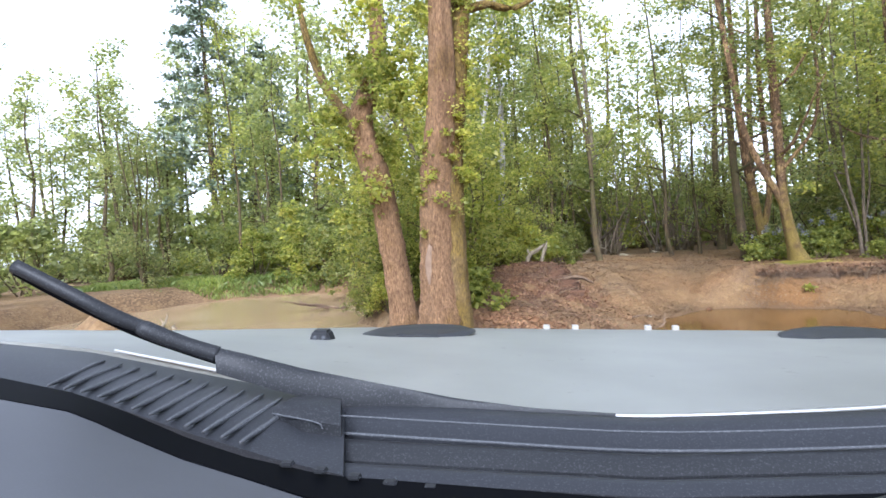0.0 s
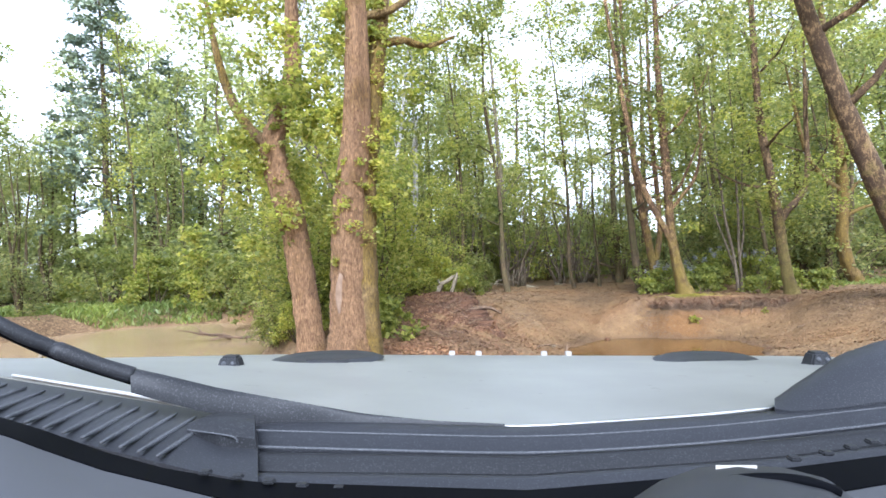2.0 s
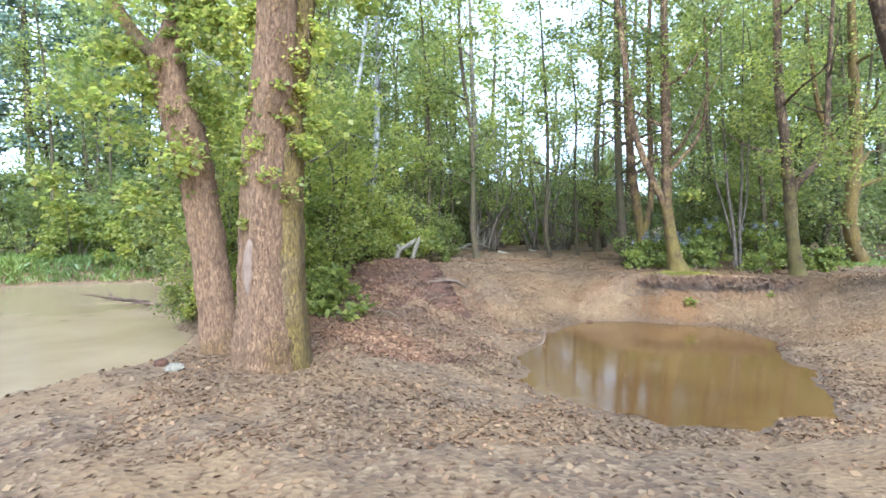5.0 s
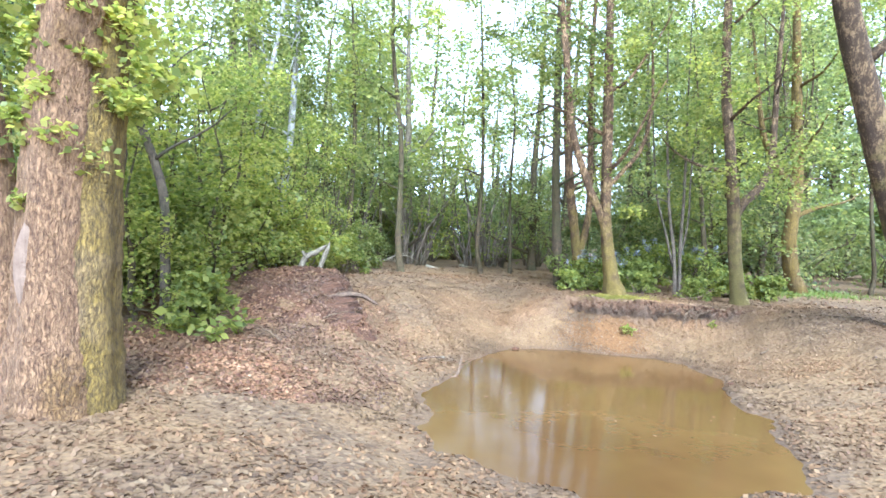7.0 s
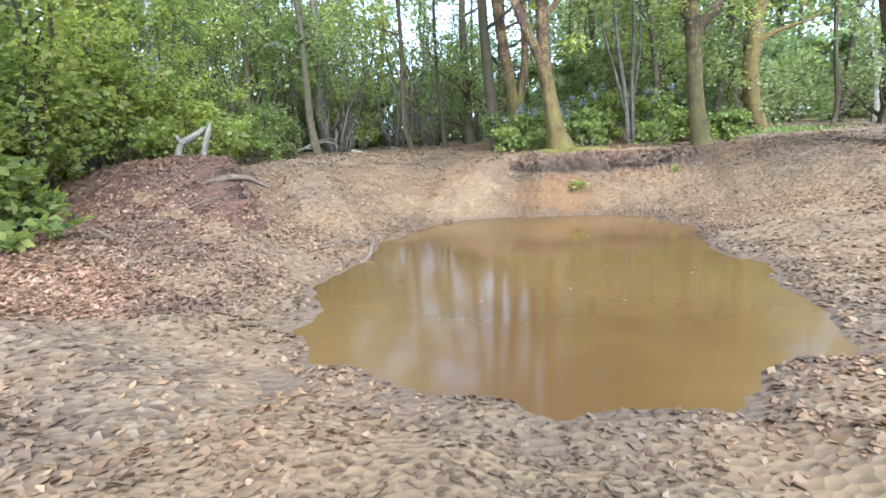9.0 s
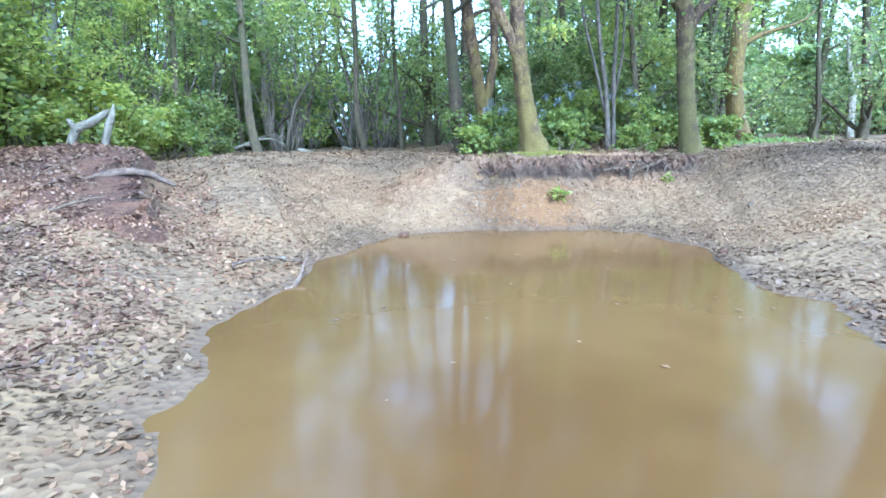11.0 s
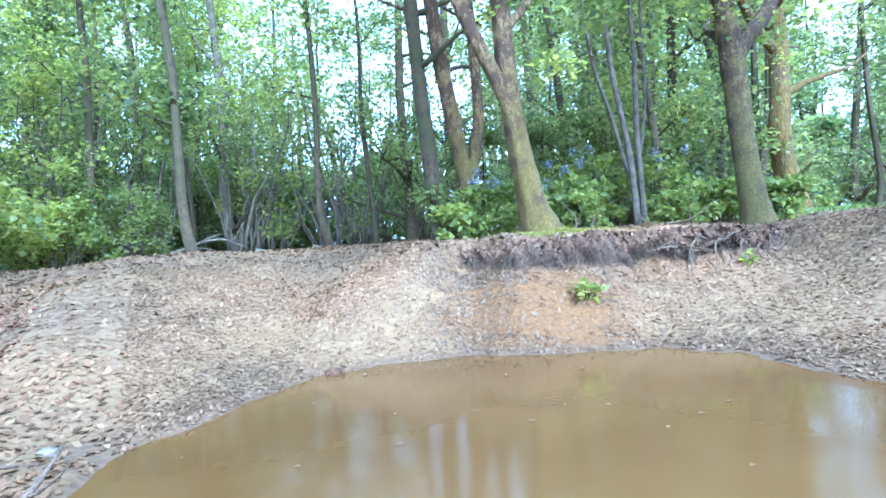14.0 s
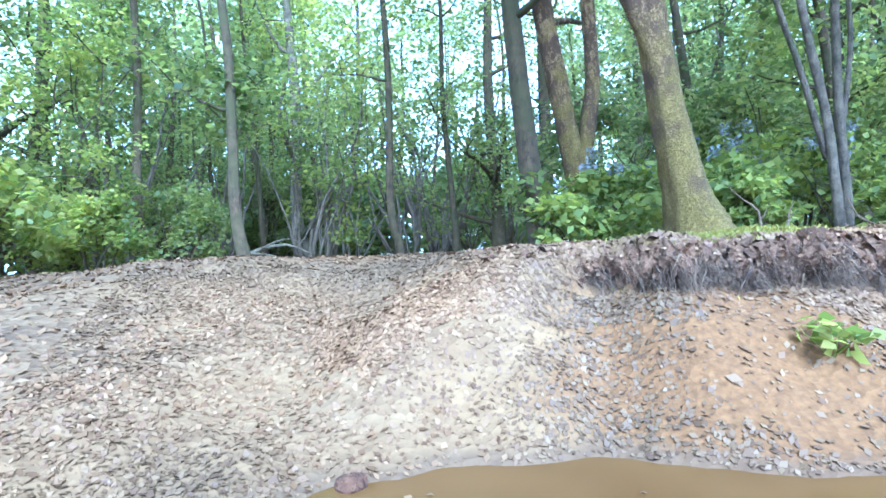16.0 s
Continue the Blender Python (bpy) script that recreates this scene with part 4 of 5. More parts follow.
def litter(name, x0, x1, y0, y1, n, size, mat, label, keep, seed):
    rng = np.random.default_rng(seed)
    x, y = rng.uniform(x0, x1, n), rng.uniform(y0, y1, n)
    z = floor_z(x, y)
    ok = keep(x, y, z, rng.uniform(0, 1, n))
    x, y, z = x[ok], y[ok], z[ok]
    p = np.stack([x, y, z + 0.006], 1)
    m = len(p)
    a = rng.uniform(0, 2 * math.pi, m)
    e = 0.05
    nrm = unit(np.stack([-(floor_z(x + e, y) - floor_z(x - e, y)) / (2 * e), -(floor_z(x, y + e) - floor_z(x, y - e)) / (2 * e), np.ones(m)], 1) + rng.normal(0, 0.32, (m, 3)))
    d = unit(np.cross(nrm, np.stack([np.cos(a), np.sin(a), np.zeros(m)], 1)))
    side = np.cross(nrm, d)
    s = (size * np.exp(rng.normal(-0.12, 0.42, m)).clip(0.3, 1.7))[:, None]
    mid = p + nrm * s * rng.uniform(0.02, 0.13, (m, 1))
    q = np.stack([p - d * s * 0.5, mid + side * s * 0.33, p + d * s * 0.5 + nrm * s * 0.1, mid - side * s * 0.33], 1)
    tagged(new(name, quad_mesh(name, q, mat)), label, "leaf litter", kind="stuff")


def clay(x, y):
    """How bare the orange clay below the leaning oak is, 0 to 1."""
    return 1 - smooth(0.45, 1.0, np.hypot((x - CLAY[0] - 0.12) / 0.66, (y - CLAY[1]) / 0.9) + 0.3 * wave(x, y, 4.0, 2.0) + 0.2 * wave(x, y, 11.0, 5.0))


litter("leaf_litter", 5.2, 13.6, 9.2, 16, 200000, 0.03, LITTER, "small dry leaves and chips over the bank of the ford",
       lambda x, y, z, u: (z > FORD_Z + 0.004) & (u < (0.42 + 0.4 * smooth(-0.5, 0.3, wave(x, y, 1.1, 9.0)) + 0.2 * wave(x, y, 3.7, 1.0)) * (1 - 0.86 * clay(x, y))), 6)
litter("leaf_litter", -1, 14, 5.5, 20, 160000, 0.046, LITTER, "dry curled tan leaves lying over the slopes",
       lambda x, y, z, u: (z > FORD_Z + 0.01) & ~((x > 5.2) & (x < 13.6) & (y > 9.2) & (y < 16) & (u > 0.06)) & (u < 0.35 + 0.6 * (wave(x, y, 0.8, 9.0) > -0.3)) & ((u < 0.12) | (bank_soil(x, y) < height(x, y))) & ((u < 0.55) | (x < 4.2) | (x > 6.4) | (y < 13.2)), 3)
litter("bank_litter", 0, 4.5, 9.0, 16.5, 80000, 0.043, LITTER_DARK, "red-brown leaves lying on the root-bound bank, darkened for its shade",
       lambda x, y, z, u: (z > -0.4) & (u < (0.2 + 0.65 * smooth(0.2, 0.6, 0.5 + 0.5 * wave(x, y, 1.4, 6.0))) * (1 - 0.7 * smooth(0.0, 0.35, x - bank_edge(y)))), 4)
def near_lip(x, y):
    k, a = lip_distance(x, y)
    return (k > -0.5) & (k < 0.12) & (a > -0.7) & (a < 1.15)


litter("lip_litter", 6.6, 13, 11.2, 15.2, 190000, 0.03, LITTER, "dry leaves lodged on the steep edge of the bank",
       lambda x, y, z, u: near_lip(x, y) & (u < 0.75 * (1 - 0.8 * clay(x, y))), 8)
litter("track_litter", -6, 20, -1, 24, 50000, 0.06, LITTER, "scattered dry leaves along the woodland track",
       lambda x, y, z, u: (z > FORD_Z + 0.2) & ((x < -1) | (x > 14) | (y < 5.5) | (y > 20)), 5)


# ---- undercut bank with its root mat ----
def lip_point(a, k=0.0):
    """Place a of the way along the lip, k metres towards the wood."""
    ax, ay, bx, by = 8.5, 13.35, 12.0, 11.95
    l = math.hypot(bx - ax, by - ay)
    along = a * l
    w = k - 0.12 * math.sin(along * 3.1) - 0.07 * math.sin(along * 7.3)
    return ax + (bx - ax) * a - (by - ay) / l * w, ay + (by - ay) * a + (bx - ax) / l * w


def root_mat():
    rng = np.random.default_rng(5)
    t = thing("root_mat", 10.2, 12.9, 0.3, "dark ragged mat of tree roots and soil under the bank's edge", "root mat")
    o = np.array((10.2, 12.9, 0.3))
    lo, hi = -0.32, 1.0

    def depth(a):
        """How far the mat hangs down, fading out to both ends."""
        d = np.interp(a, [lo, -0.2, -0.05, 0.12, 0.3, 0.5, 0.65, 0.85, hi], [0.0, 0.15, 0.3, 0.42, 0.46, 0.4, 0.35, 0.24, 0.03])
        return float(d * (1 + 0.16 * math.sin(a * 37) + 0.12 * math.sin(a * 83 + 1)))

    steps = np.linspace(lo - 0.05, hi + 0.05, 300)
    tops = np.array([float(height(*lip_point(a, 0.25))) for a in steps])

    def face(a, u):
        """Point of the mat's face, u from 0 at the top to 1 at the lower fringe."""
        d = depth(a)
        spread = float(np.interp(a, [-0.1, 0.1, 0.3, 0.5, 0.8], [0.02, 0.12, 0.16, 0.12, 0.04]))
        k = -0.08 - spread * min(1.0, u * 3) + 0.2 * max(0.0, u - 0.45) + 0.035 * math.sin(a * 53 + u * 5) + 0.025 * math.sin(a * 121 - u * 9)
        x, y = lip_point(a, k)
        own = max(0.0, min(1.0, (0.02 - a) / 0.2))
        top = float(np.interp(a, steps, tops)) * (1 - own)
        if own:
            top += (float(height(x, y)) + 0.02) * own
        return np.array((x, y, top - 0.02 - d * u))

    n, us = 240, [-1.0, -0.4, 0.0, 0.12, 0.25, 0.38, 0.5, 0.62, 0.75, 0.87, 1.0, 1.15]
    m = len(us)
    v, f = [], []
    for i in range(n + 1):
        a = lo + (hi - lo) * i / n
        for u in us:
            if u < 0:
                x, y = lip_point(a, -u * 0.55)
                p = np.array((x, y, float(height(x, y)) - 0.06))
            elif u > 1:
                x, y = lip_point(a, 0.3)
                p = np.array((x, y, face(a, 1.0)[2] + 0.02))
            else:
                p = face(a, u) + rng.normal(0, 0.022, 3)
            v.append(tuple(p - o))
        if i:
            q = (i - 1) * m
            for j in range(m - 1):
                f.append((q + j, q + j + 1, q + m + j + 1, q + m + j))
    part("soil", solid("soil", v, f, ROOT_SOIL), t, "crumbly dark soil")
    # grey-brown roots, most of them in one tangle
    for i in range(170):
        tangle = i < 70
        a = rng.normal(0.56, 0.08) if tangle else rng.uniform(-0.05, 0.85)
        p = face(a, rng.uniform(0.1, 0.95)) + np.array((-0.015, -0.035, 0))
        if tangle:
            way = np.array((rng.choice([-1, 1]) * rng.uniform(0.5, 1), rng.normal(-0.25, 0.2), rng.normal(-0.08, 0.2)))
        else:
            way = np.array((rng.normal(0.1, 0.7), rng.normal(-0.12, 0.1), -rng.uniform(0.1, 0.9)))
        pts, rad = limb(p, unit(way), rng.uniform(0.2, 0.6) if tangle else rng.uniform(0.12, 0.4), rng.uniform(0.006, 0.017) if tangle else rng.uniform(0.004, 0.009), rng, 8, -0.5)
        tb = Tubes()
        tb.add(pts - o, rad, 5, 0.05, rng)
        part("root", tb.mesh("root", ROOT_PALE if tangle or i % 3 == 0 else ROOT_WOOD), t)
    # hair-fine roots and leaves caught in them
    q = []
    for a in rng.uniform(lo, hi, 14000):
        u = rng.uniform(0.1, 1.05)
        if rng.uniform() > depth(a) / 0.22:
            continue
        p = face(a, u) - o + np.array((0, -0.012, 0)) + rng.normal(0, 0.01, 3)
        d = np.array((rng.normal(0, 0.05), rng.normal(-0.02, 0.035), -rng.uniform(0.03, 0.16))) * (0.5 + depth(a) * 2.4)
        w = np.array((rng.uniform(0.0012, 0.003), 0.001, 0))
        q.append((p - w, p + w, p + d + w * 0.4, p + d - w * 0.4))
    q = np.array(q)
    tagged(part("root_hair", quad_mesh("root_hair", q[::4], ROOT_WOOD), t), kind="stuff")
    tagged(part("root_hair", quad_mesh("root_hair", np.concatenate([q[1::4], q[2::4], q[3::4]]), ROOT_BROWN), t), kind="stuff")
    p = np.array([face(a, rng.uniform(-0.0, 1.0) ** 1.3) + np.array((0, -0.02, 0.005)) for a in rng.uniform(lo, hi, 3600)]) - o
    q = leaf_quads(p, 0.03, 0.6, 0.4, rng)
    tagged(part("caught_leaves", quad_mesh("caught_leaves", q[::2], LITTER), t), kind="stuff")
    tagged(part("caught_leaves", quad_mesh("caught_leaves", q[1::4], LITTER_DARK), t), kind="stuff")


ROOT_BROWN = bark_material("fine_root", (0.09, 0.055, 0.032), (0.29, 0.19, 0.112), (0.16, 0.11, 0.06), 0.1, 5, 10)
ROOT_PALE = bark_material("dry_root", (0.0756, 0.0451, 0.0228), (0.227, 0.149, 0.0798), (0.126, 0.0846, 0.0456), 0.1, 5, 10)
root_mat()


# ---- root-bound bank beside the ramp ----
def root_bank():
    rng = np.random.default_rng(8)
    n, m = 110, 170
    xs, ys = np.linspace(0.5, 4.5, n), np.linspace(9.8, 17.2, m)
    gx, gy = np.meshgrid(xs, ys)
    gz = bank_soil(gx, gy)
    v = np.stack([gx, gy, gz], -1).reshape(-1, 3)
    f = [(j * n + i, j * n + i + 1, (j + 1) * n + i + 1, (j + 1) * n + i) for j in range(m - 1) for i in range(n - 1)]
    tagged(new("root_bank", solid("root_bank", v, f, SOIL)), "dark crumbling earth bank bound by roots beside the ramp", "bank", kind="structure")
    lo, hi = 12.0, 15.0

    def reach(y):
        return float(smooth(lo, lo + 0.7, y) * (1 - smooth(hi - 0.9, hi, y)))

    steps = np.linspace(lo, hi, 240)
    tops, feet = floor_z(bank_edge(steps) - 0.3, steps), height(bank_edge(steps) + 0.42, steps)

    def face(y, u):
        """Point of the broken face, u from 0 at the brow to 1 at its foot."""
        x = float(bank_edge(y))
        top, foot = float(np.interp(y, steps, tops)), float(np.interp(y, steps, feet))
        w = 0.09 - 0.14 * math.sin(math.pi * min(1.0, u * 1.25)) + 0.28 * u * u + 0.04 * math.sin(y * 19 + u * 6) + 0.025 * math.sin(y * 43 - u * 4)
        return np.array((x + w * reach(y), y, top + 0.02 + (foot - 0.03 - top) * u ** 0.8))

    def x_at(y):
        return float(bank_edge(y))

    t = thing("bank_brow", 3.5, 13.5, 0.3, "ragged brow of dark soil and roots hanging over the ramp", "bank brow")
    o = np.array((3.5, 13.5, 0.3))
    n, us = 150, [-1.0, -0.5, 0.0, 0.1, 0.2, 0.32, 0.45, 0.6, 0.75, 0.9, 1.0]
    v, f = [], []
    for i in range(n + 1):
        y = lo + (hi - lo) * i / n
        for u in us:
            if u < 0:
                x = float(bank_edge(y)) + u * 0.55
                q = np.array((x, y, float(floor_z(x, y)) + (-0.05 if u < -0.7 else 0.02 * reach(y))))
            else:
                q = face(y, u) + rng.normal(0, 0.012, 3) * (0.4 + reach(y)) + np.array((0.03 * noise.noise((x_at(y) * 7, y * 7, u * 3)) + 0.02 * noise.noise((y * 17, u * 6, 3.0)), 0, 0)) - np.array((0, 0, 0.06 * (1 - reach(y))))
            v.append(tuple(q - o))
    m = len(us)
    for i in range(n):
        for j in range(m - 1):
            q = i * m + j
            f.append((q, q + m, q + m + 1, q + 1))
    part("soil", solid("soil", v, f, SOIL), t, "dark crumbling soil")
    tb = Tubes()
    h = float(floor_z(3.3, 13.3))
    p, r = curve([(-0.55, 0.05, h - 0.12, 0.05), (-0.25, -0.05, h + 0.02, 0.055), (-0.02, -0.1, h + 0.06, 0.05), (0.2, -0.16, h + 0.04, 0.044), (0.34, -0.18, h - 0.03, 0.036), (0.46, -0.2, h - 0.1, 0.022), (0.5, -0.2, h - 0.12, 0.008)], 26, 0.004, rng)
    tb.add(p - (0, 0.1, 0.3), r, 10, 0.13, rng)
    part("root", tb.mesh("root", ROOT_WOOD), t, "thick curved root end")
    for i in range(110):
        y = rng.uniform(lo + 0.3, hi - 0.4)
        q = face(y, rng.uniform(0.02, 0.7)) + np.array((-0.02, 0, 0))
        way = unit(np.array((rng.uniform(0.1, 0.8), rng.normal(-0.2, 0.7), -rng.uniform(0.05, 0.9))))
        pts, rad = limb(q - o, way, rng.uniform(0.12, 0.45), rng.uniform(0.004, 0.014), rng, 7, -0.6)
        tb = Tubes()
        tb.add(pts, rad, 5, 0.04, rng)
        part("root", tb.mesh("root", ROOT_PALE if i % 3 == 0 else ROOT_WOOD), t)
    q = []
    for y in rng.uniform(lo, hi, 12000):
        if rng.uniform() > reach(y):
            continue
        e = face(y, rng.uniform(0, 0.8)) - o + np.array((0.012, 0, 0)) + rng.normal(0, 0.012, 3)
        d = np.array((rng.normal(0.03, 0.03), rng.normal(0, 0.04), -rng.uniform(0.03, 0.18)))
        w = np.array((0.001, rng.uniform(0.0012, 0.003), 0))
        q.append((e - w, e + w, e + d + w * 0.4, e + d - w * 0.4))
    q = np.array(q)
    tagged(part("root_hair", quad_mesh("root_hair", q[::3], ROOT_WOOD), t), kind="stuff")
    tagged(part("root_hair", quad_mesh("root_hair", np.concatenate([q[1::3], q[2::3]]), ROOT_BROWN), t), kind="stuff")
    e = np.array([face(y, rng.uniform(0, 1.0)) + np.array((0.02, 0, 0.004)) for y in rng.uniform(lo, hi, 7000)]) - o
    q = leaf_quads(e, 0.045, 0.7, 0.4, rng)
    tagged(part("caught_leaves", quad_mesh("caught_leaves", q[::4], LITTER), t), kind="stuff")
    tagged(part("caught_leaves", quad_mesh("caught_leaves", np.concatenate([q[1::4], q[2::4], q[3::4]]), LITTER_DARK), t), kind="stuff")


root_bank()


def dead_fork():
    rng = np.random.default_rng(9)
    x, y = 3.08, 16.0
    t = thing("forked_stump", x, y, float(bank_soil(x, y)) - 0.2, "bleached forked dead branch standing on the bank", "dead branch", scale=1.1)
    for keys, nm in (([(-0.36, 0.02, -0.2, 0.07), (-0.33, 0, 0.18, 0.062), (-0.27, -0.02, 0.36, 0.058), (-0.2, -0.01, 0.44, 0.062), (-0.02, 0, 0.53, 0.055), (0.12, 0.02, 0.62, 0.045), (0.2, 0.02, 0.68, 0.01)], "branch"),
                     ([(-0.22, -0.02, 0.4, 0.045), (-0.3, -0.05, 0.5, 0.035), (-0.33, -0.06, 0.56, 0.01)], "nub"),
                     ([(-0.02, 0.1, -0.2, 0.052), (0.05, 0.06, 0.15, 0.05), (0.14, 0.03, 0.45, 0.052), (0.19, 0.02, 0.6, 0.045), (0.23, 0.02, 0.76, 0.006)], "branch")):
        tb = Tubes()
        p, r = curve(keys, 26, 0.006, rng)
        tb.add(p, r, 11, 0.15, rng)
        part(nm, tb.mesh(nm, DEAD_WOOD), t)


dead_fork()


def fallen_branch(name, x, y, z, length, r, heading, label, mat, twigs=3, seed=1, rise=0.05):
    rng = np.random.default_rng(seed)
    t = thing(name, x, y, z, label, "branch")
    tb = Tubes()
    w = np.array((math.cos(heading), math.sin(heading), rise))
    pts, rad = limb((0, 0, 0), w, length, r, rng, 9, 0.1)
    tb.add(pts, rad, 7, 0.07, rng)
    part("stem", tb.mesh("stem", mat), t)
    for i in range(twigs):
        k = int(rng.integers(2, 7))
        tb = Tubes()
        lp, lr = limb(pts[k], unit(w + rng.normal(0, 0.6, 3)), length * rng.uniform(0.25, 0.5), rad[k] * 0.6, rng, 6, 0.2)
        tb.add(lp, lr, 5, 0.04, rng)
        part("twig", tb.mesh("twig", mat), t)


fallen_branch("shore_stick", 4.7, 10.7, -0.48, 0.7, 0.03, 0.45, "brown wet stick at the water's edge", ROOT_BROWN, 1, 2, 0.1)
fallen_branch("shore_stick", 4.35, 11.3, -0.33, 0.6, 0.02, 0.7, "dark wet stick at the water's edge", ROOT_WOOD, 2, 3, 0.1)
fallen_branch("pond_branch", -3.6, 16.6, -0.24, 1.6, 0.06, 3.3, "dark fallen branch lying in the shallow pond", ROOT_WOOD, 3, 4)
fallen_branch("pond_branch", -2.9, 15.9, -0.2, 1.3, 0.045, 2.9, "dark fallen branch lying in the shallow pond", ROOT_WOOD, 3, 5)
fallen_branch("pond_snag", -7.4, 14.3, -0.3, 0.9, 0.05, 2.7, "grey snag sticking out of the pond", DEAD_WOOD, 4, 6, 0.25)
fallen_branch("pond_snag", -7.9, 14.5, -0.3, 0.5, 0.06, 1.2, "grey snag sticking out of the pond", DEAD_WOOD, 2, 7, 1.2)
fallen_branch("fallen_log", 7.7, 23.4, 0.5, 2.2, 0.08, 0.25, "pale fallen log across the end of the track", DEAD_WOOD, 3, 8)
fallen_branch("fallen_log", 9.4, 24.4, 0.5, 1.8, 0.09, 0.1, "pale fallen log across the end of the track", DEAD_WOOD, 2, 9)
fallen_branch("fallen_log", 5.6, 23.0, 0.55, 2.4, 0.06, 0.5, "bare grey branch fallen in the undergrowth", DEAD_WOOD, 5, 10, 0.3)
fallen_branch("bank_stick", 2.2, 11.0, 0.08, 0.7, 0.022, 2.2, "bare stick lying on the leaf litter", ROOT_PALE, 1, 11)
fallen_branch("bank_stick", 10.1, 10.2, -0.12, 0.5, 0.02, 0.3, "bare stick lying on the leaf litter", ROOT_PALE, 0, 12)
fallen_branch("bank_stick", 2.9, 12.1, 0.22, 0.6, 0.018, 1.0, "bare stick lying on the leaf litter", ROOT_PALE, 1, 13)

for x, y, l, h, up, k in [(9.85, 13.55, 0.75, 0.7, 0.7, 14), (10.0, 13.5, 0.55, 0.3, 0.35, 15), (9.05, 13.55, 0.6, 2.9, 0.08, 16), (10.9, 13.2, 0.8, 0.1, 0.12, 17), (11.3, 13.6, 0.7, 2.5, 0.4, 18)]:
    fallen_branch("dead_twig", x, y, float(height(x, y)), l, 0.012, h, "thin dry twig lying beside the leaning oak", ROOT_PALE, 2, k, up)


# ---- shore stones and small plants ----
def stone(x, y, r, seed, label):
    rng = np.random.default_rng(seed)
    bm = bmesh.new()
    bmesh.ops.create_icosphere(bm, subdivisions=2, radius=r)
    for q in bm.verts:
        q.co *= 1 + 0.22 * noise.noise(q.co / r * 1.3 + Vector((seed, 0, 0)))
        q.co.z *= 0.6
    me = bpy.data.meshes.new("stone")
    bm.to_mesh(me)
    bm.free()
    me.materials.append(SOIL if seed % 2 else DEAD_WOOD)
    ob = new("stone", me)
    ob.location = (x, y, max(float(height(x, y)), FORD_Z - 0.02) + r * 0.25)
    tagged(ob, label, "stone", "shore stones")


for i, (x, y, r) in enumerate([(6.62, 12.6, 0.07), (-0.9, 8.4, 0.12), (-1.15, 8.75, 0.1), (4.9, 11.8, 0.05), (8.9, 9.6, 0.05)]):
    stone(x, y, r, i + 1, "small rounded stone at the water's edge")


def seedling(x, y, s, seed, label, mat, n=46):
    rng = np.random.default_rng(seed)
    t = thing("seedling", x, y, float(height(x, y)), label, "plant")
    tb = Tubes()
    c = []
    for i in range(6):
        a = rng.uniform(0, 6.28)
        lp, lr = limb((0, 0, -0.03), (math.cos(a) * 0.8, math.sin(a) * 0.8 - 0.3, 1), 0.28 * s, 0.006, rng, 6)
        tb.add(lp, lr, 4, 0, rng)
        c += list(lp[2:])
    part("stem", tb.mesh("stem", mat), t)
    c = np.array(c)
    p = c[rng.integers(0, len(c), n)] + rng.normal(0, 0.03 * s, (n, 3))
    part("foliage", quad_mesh("foliage", leaf_quads(p, 0.13 * s, 0.4, 0.3, rng), mat), t)


seedling(8.9, 12.3, 0.75, 1, "small bright green seedling growing out of the clay", LEAF_BRIGHT)
seedling(10.6, 11.9, 0.6, 2, "small bright green seedling growing out of the clay", LEAF_BRIGHT, 20)
seedling(1.6, 11.6, 1.3, 3, "broad-leaved green seedling at the foot of the bank", LEAF_RHODO)
seedling(1.25, 11.2, 1.1, 4, "broad-leaved green seedling at the foot of the bank", LEAF_RHODO)
seedling(0.85, 11.9, 1.5, 5, "broad-leaved green seedling at the foot of the bank", LEAF_RHODO)


def floating_leaves():
    rng = np.random.default_rng(14)
    x, y = rng.uniform(4.6, 8.6, 40), rng.uniform(7.5, 12.4, 40)
    ok = height(x, y) < FORD_Z - 0.03
    p = np.stack([x, y, np.full(40, FORD_Z + 0.004)], 1)[ok]
    a = rng.uniform(0, 6.28, len(p))
    d = np.stack([np.cos(a), np.sin(a), np.zeros(len(p))], 1)
    s = np.stack([-np.sin(a), np.cos(a), np.zeros(len(p))], 1)
    w = rng.uniform(0.012, 0.032, (len(p), 1))
    q = np.stack([p - d * w, p + s * w * 0.6 + (0, 0, 0.004), p + d * w, p - s * w * 0.6 + (0, 0, 0.004)], 1)
    tagged(new("floating_leaves", quad_mesh("floating_leaves", q, LITTER)), "pale leaves floating on the muddy water", "leaf litter", kind="stuff")


floating_leaves()


def flower_heads(x, y, z, seed):
    rng = np.random.default_rng(seed)
    c = np.array([(rng.normal(0, 0.3), rng.normal(0, 0.3), rng.normal(0, 0.13)) for _ in range(6)])
    t = thing("rhododendron", x, y, float(height(x, y)), "rhododendron in purple flower behind the leaning oak", "bush", "rhododendrons")
    part("foliage", quad_mesh("foliage", clumps(np.array([(rng.normal(0, 0.4), rng.normal(0, 0.4), rng.uniform(0.1, z)) for _ in range(26)]), rng.uniform(0.15, 0.32, 26), 50, 0.105, rng, 0.5), LEAF_RHODO), t)
    tb = Tubes()
    for i in range(6):
        a = rng.uniform(0, 6.28)
        lp, lr = limb((0, 0, -0.1), (math.cos(a) * 0.5, math.sin(a) * 0.5, 1), z, 0.02, rng)
        tb.add(lp, lr, 5, 0.02, rng)
    part("stem", tb.mesh("stem", WOOD_BARK), t)
    for h in c:
        tagged(part("flower", quad_mesh("flower", clumps([h + (0, -0.2, z)], np.array([0.09]), 34, 0.055, rng, 1.0, 1.0), FLOWER), t, "lilac-purple flower head"), kind="stuff")


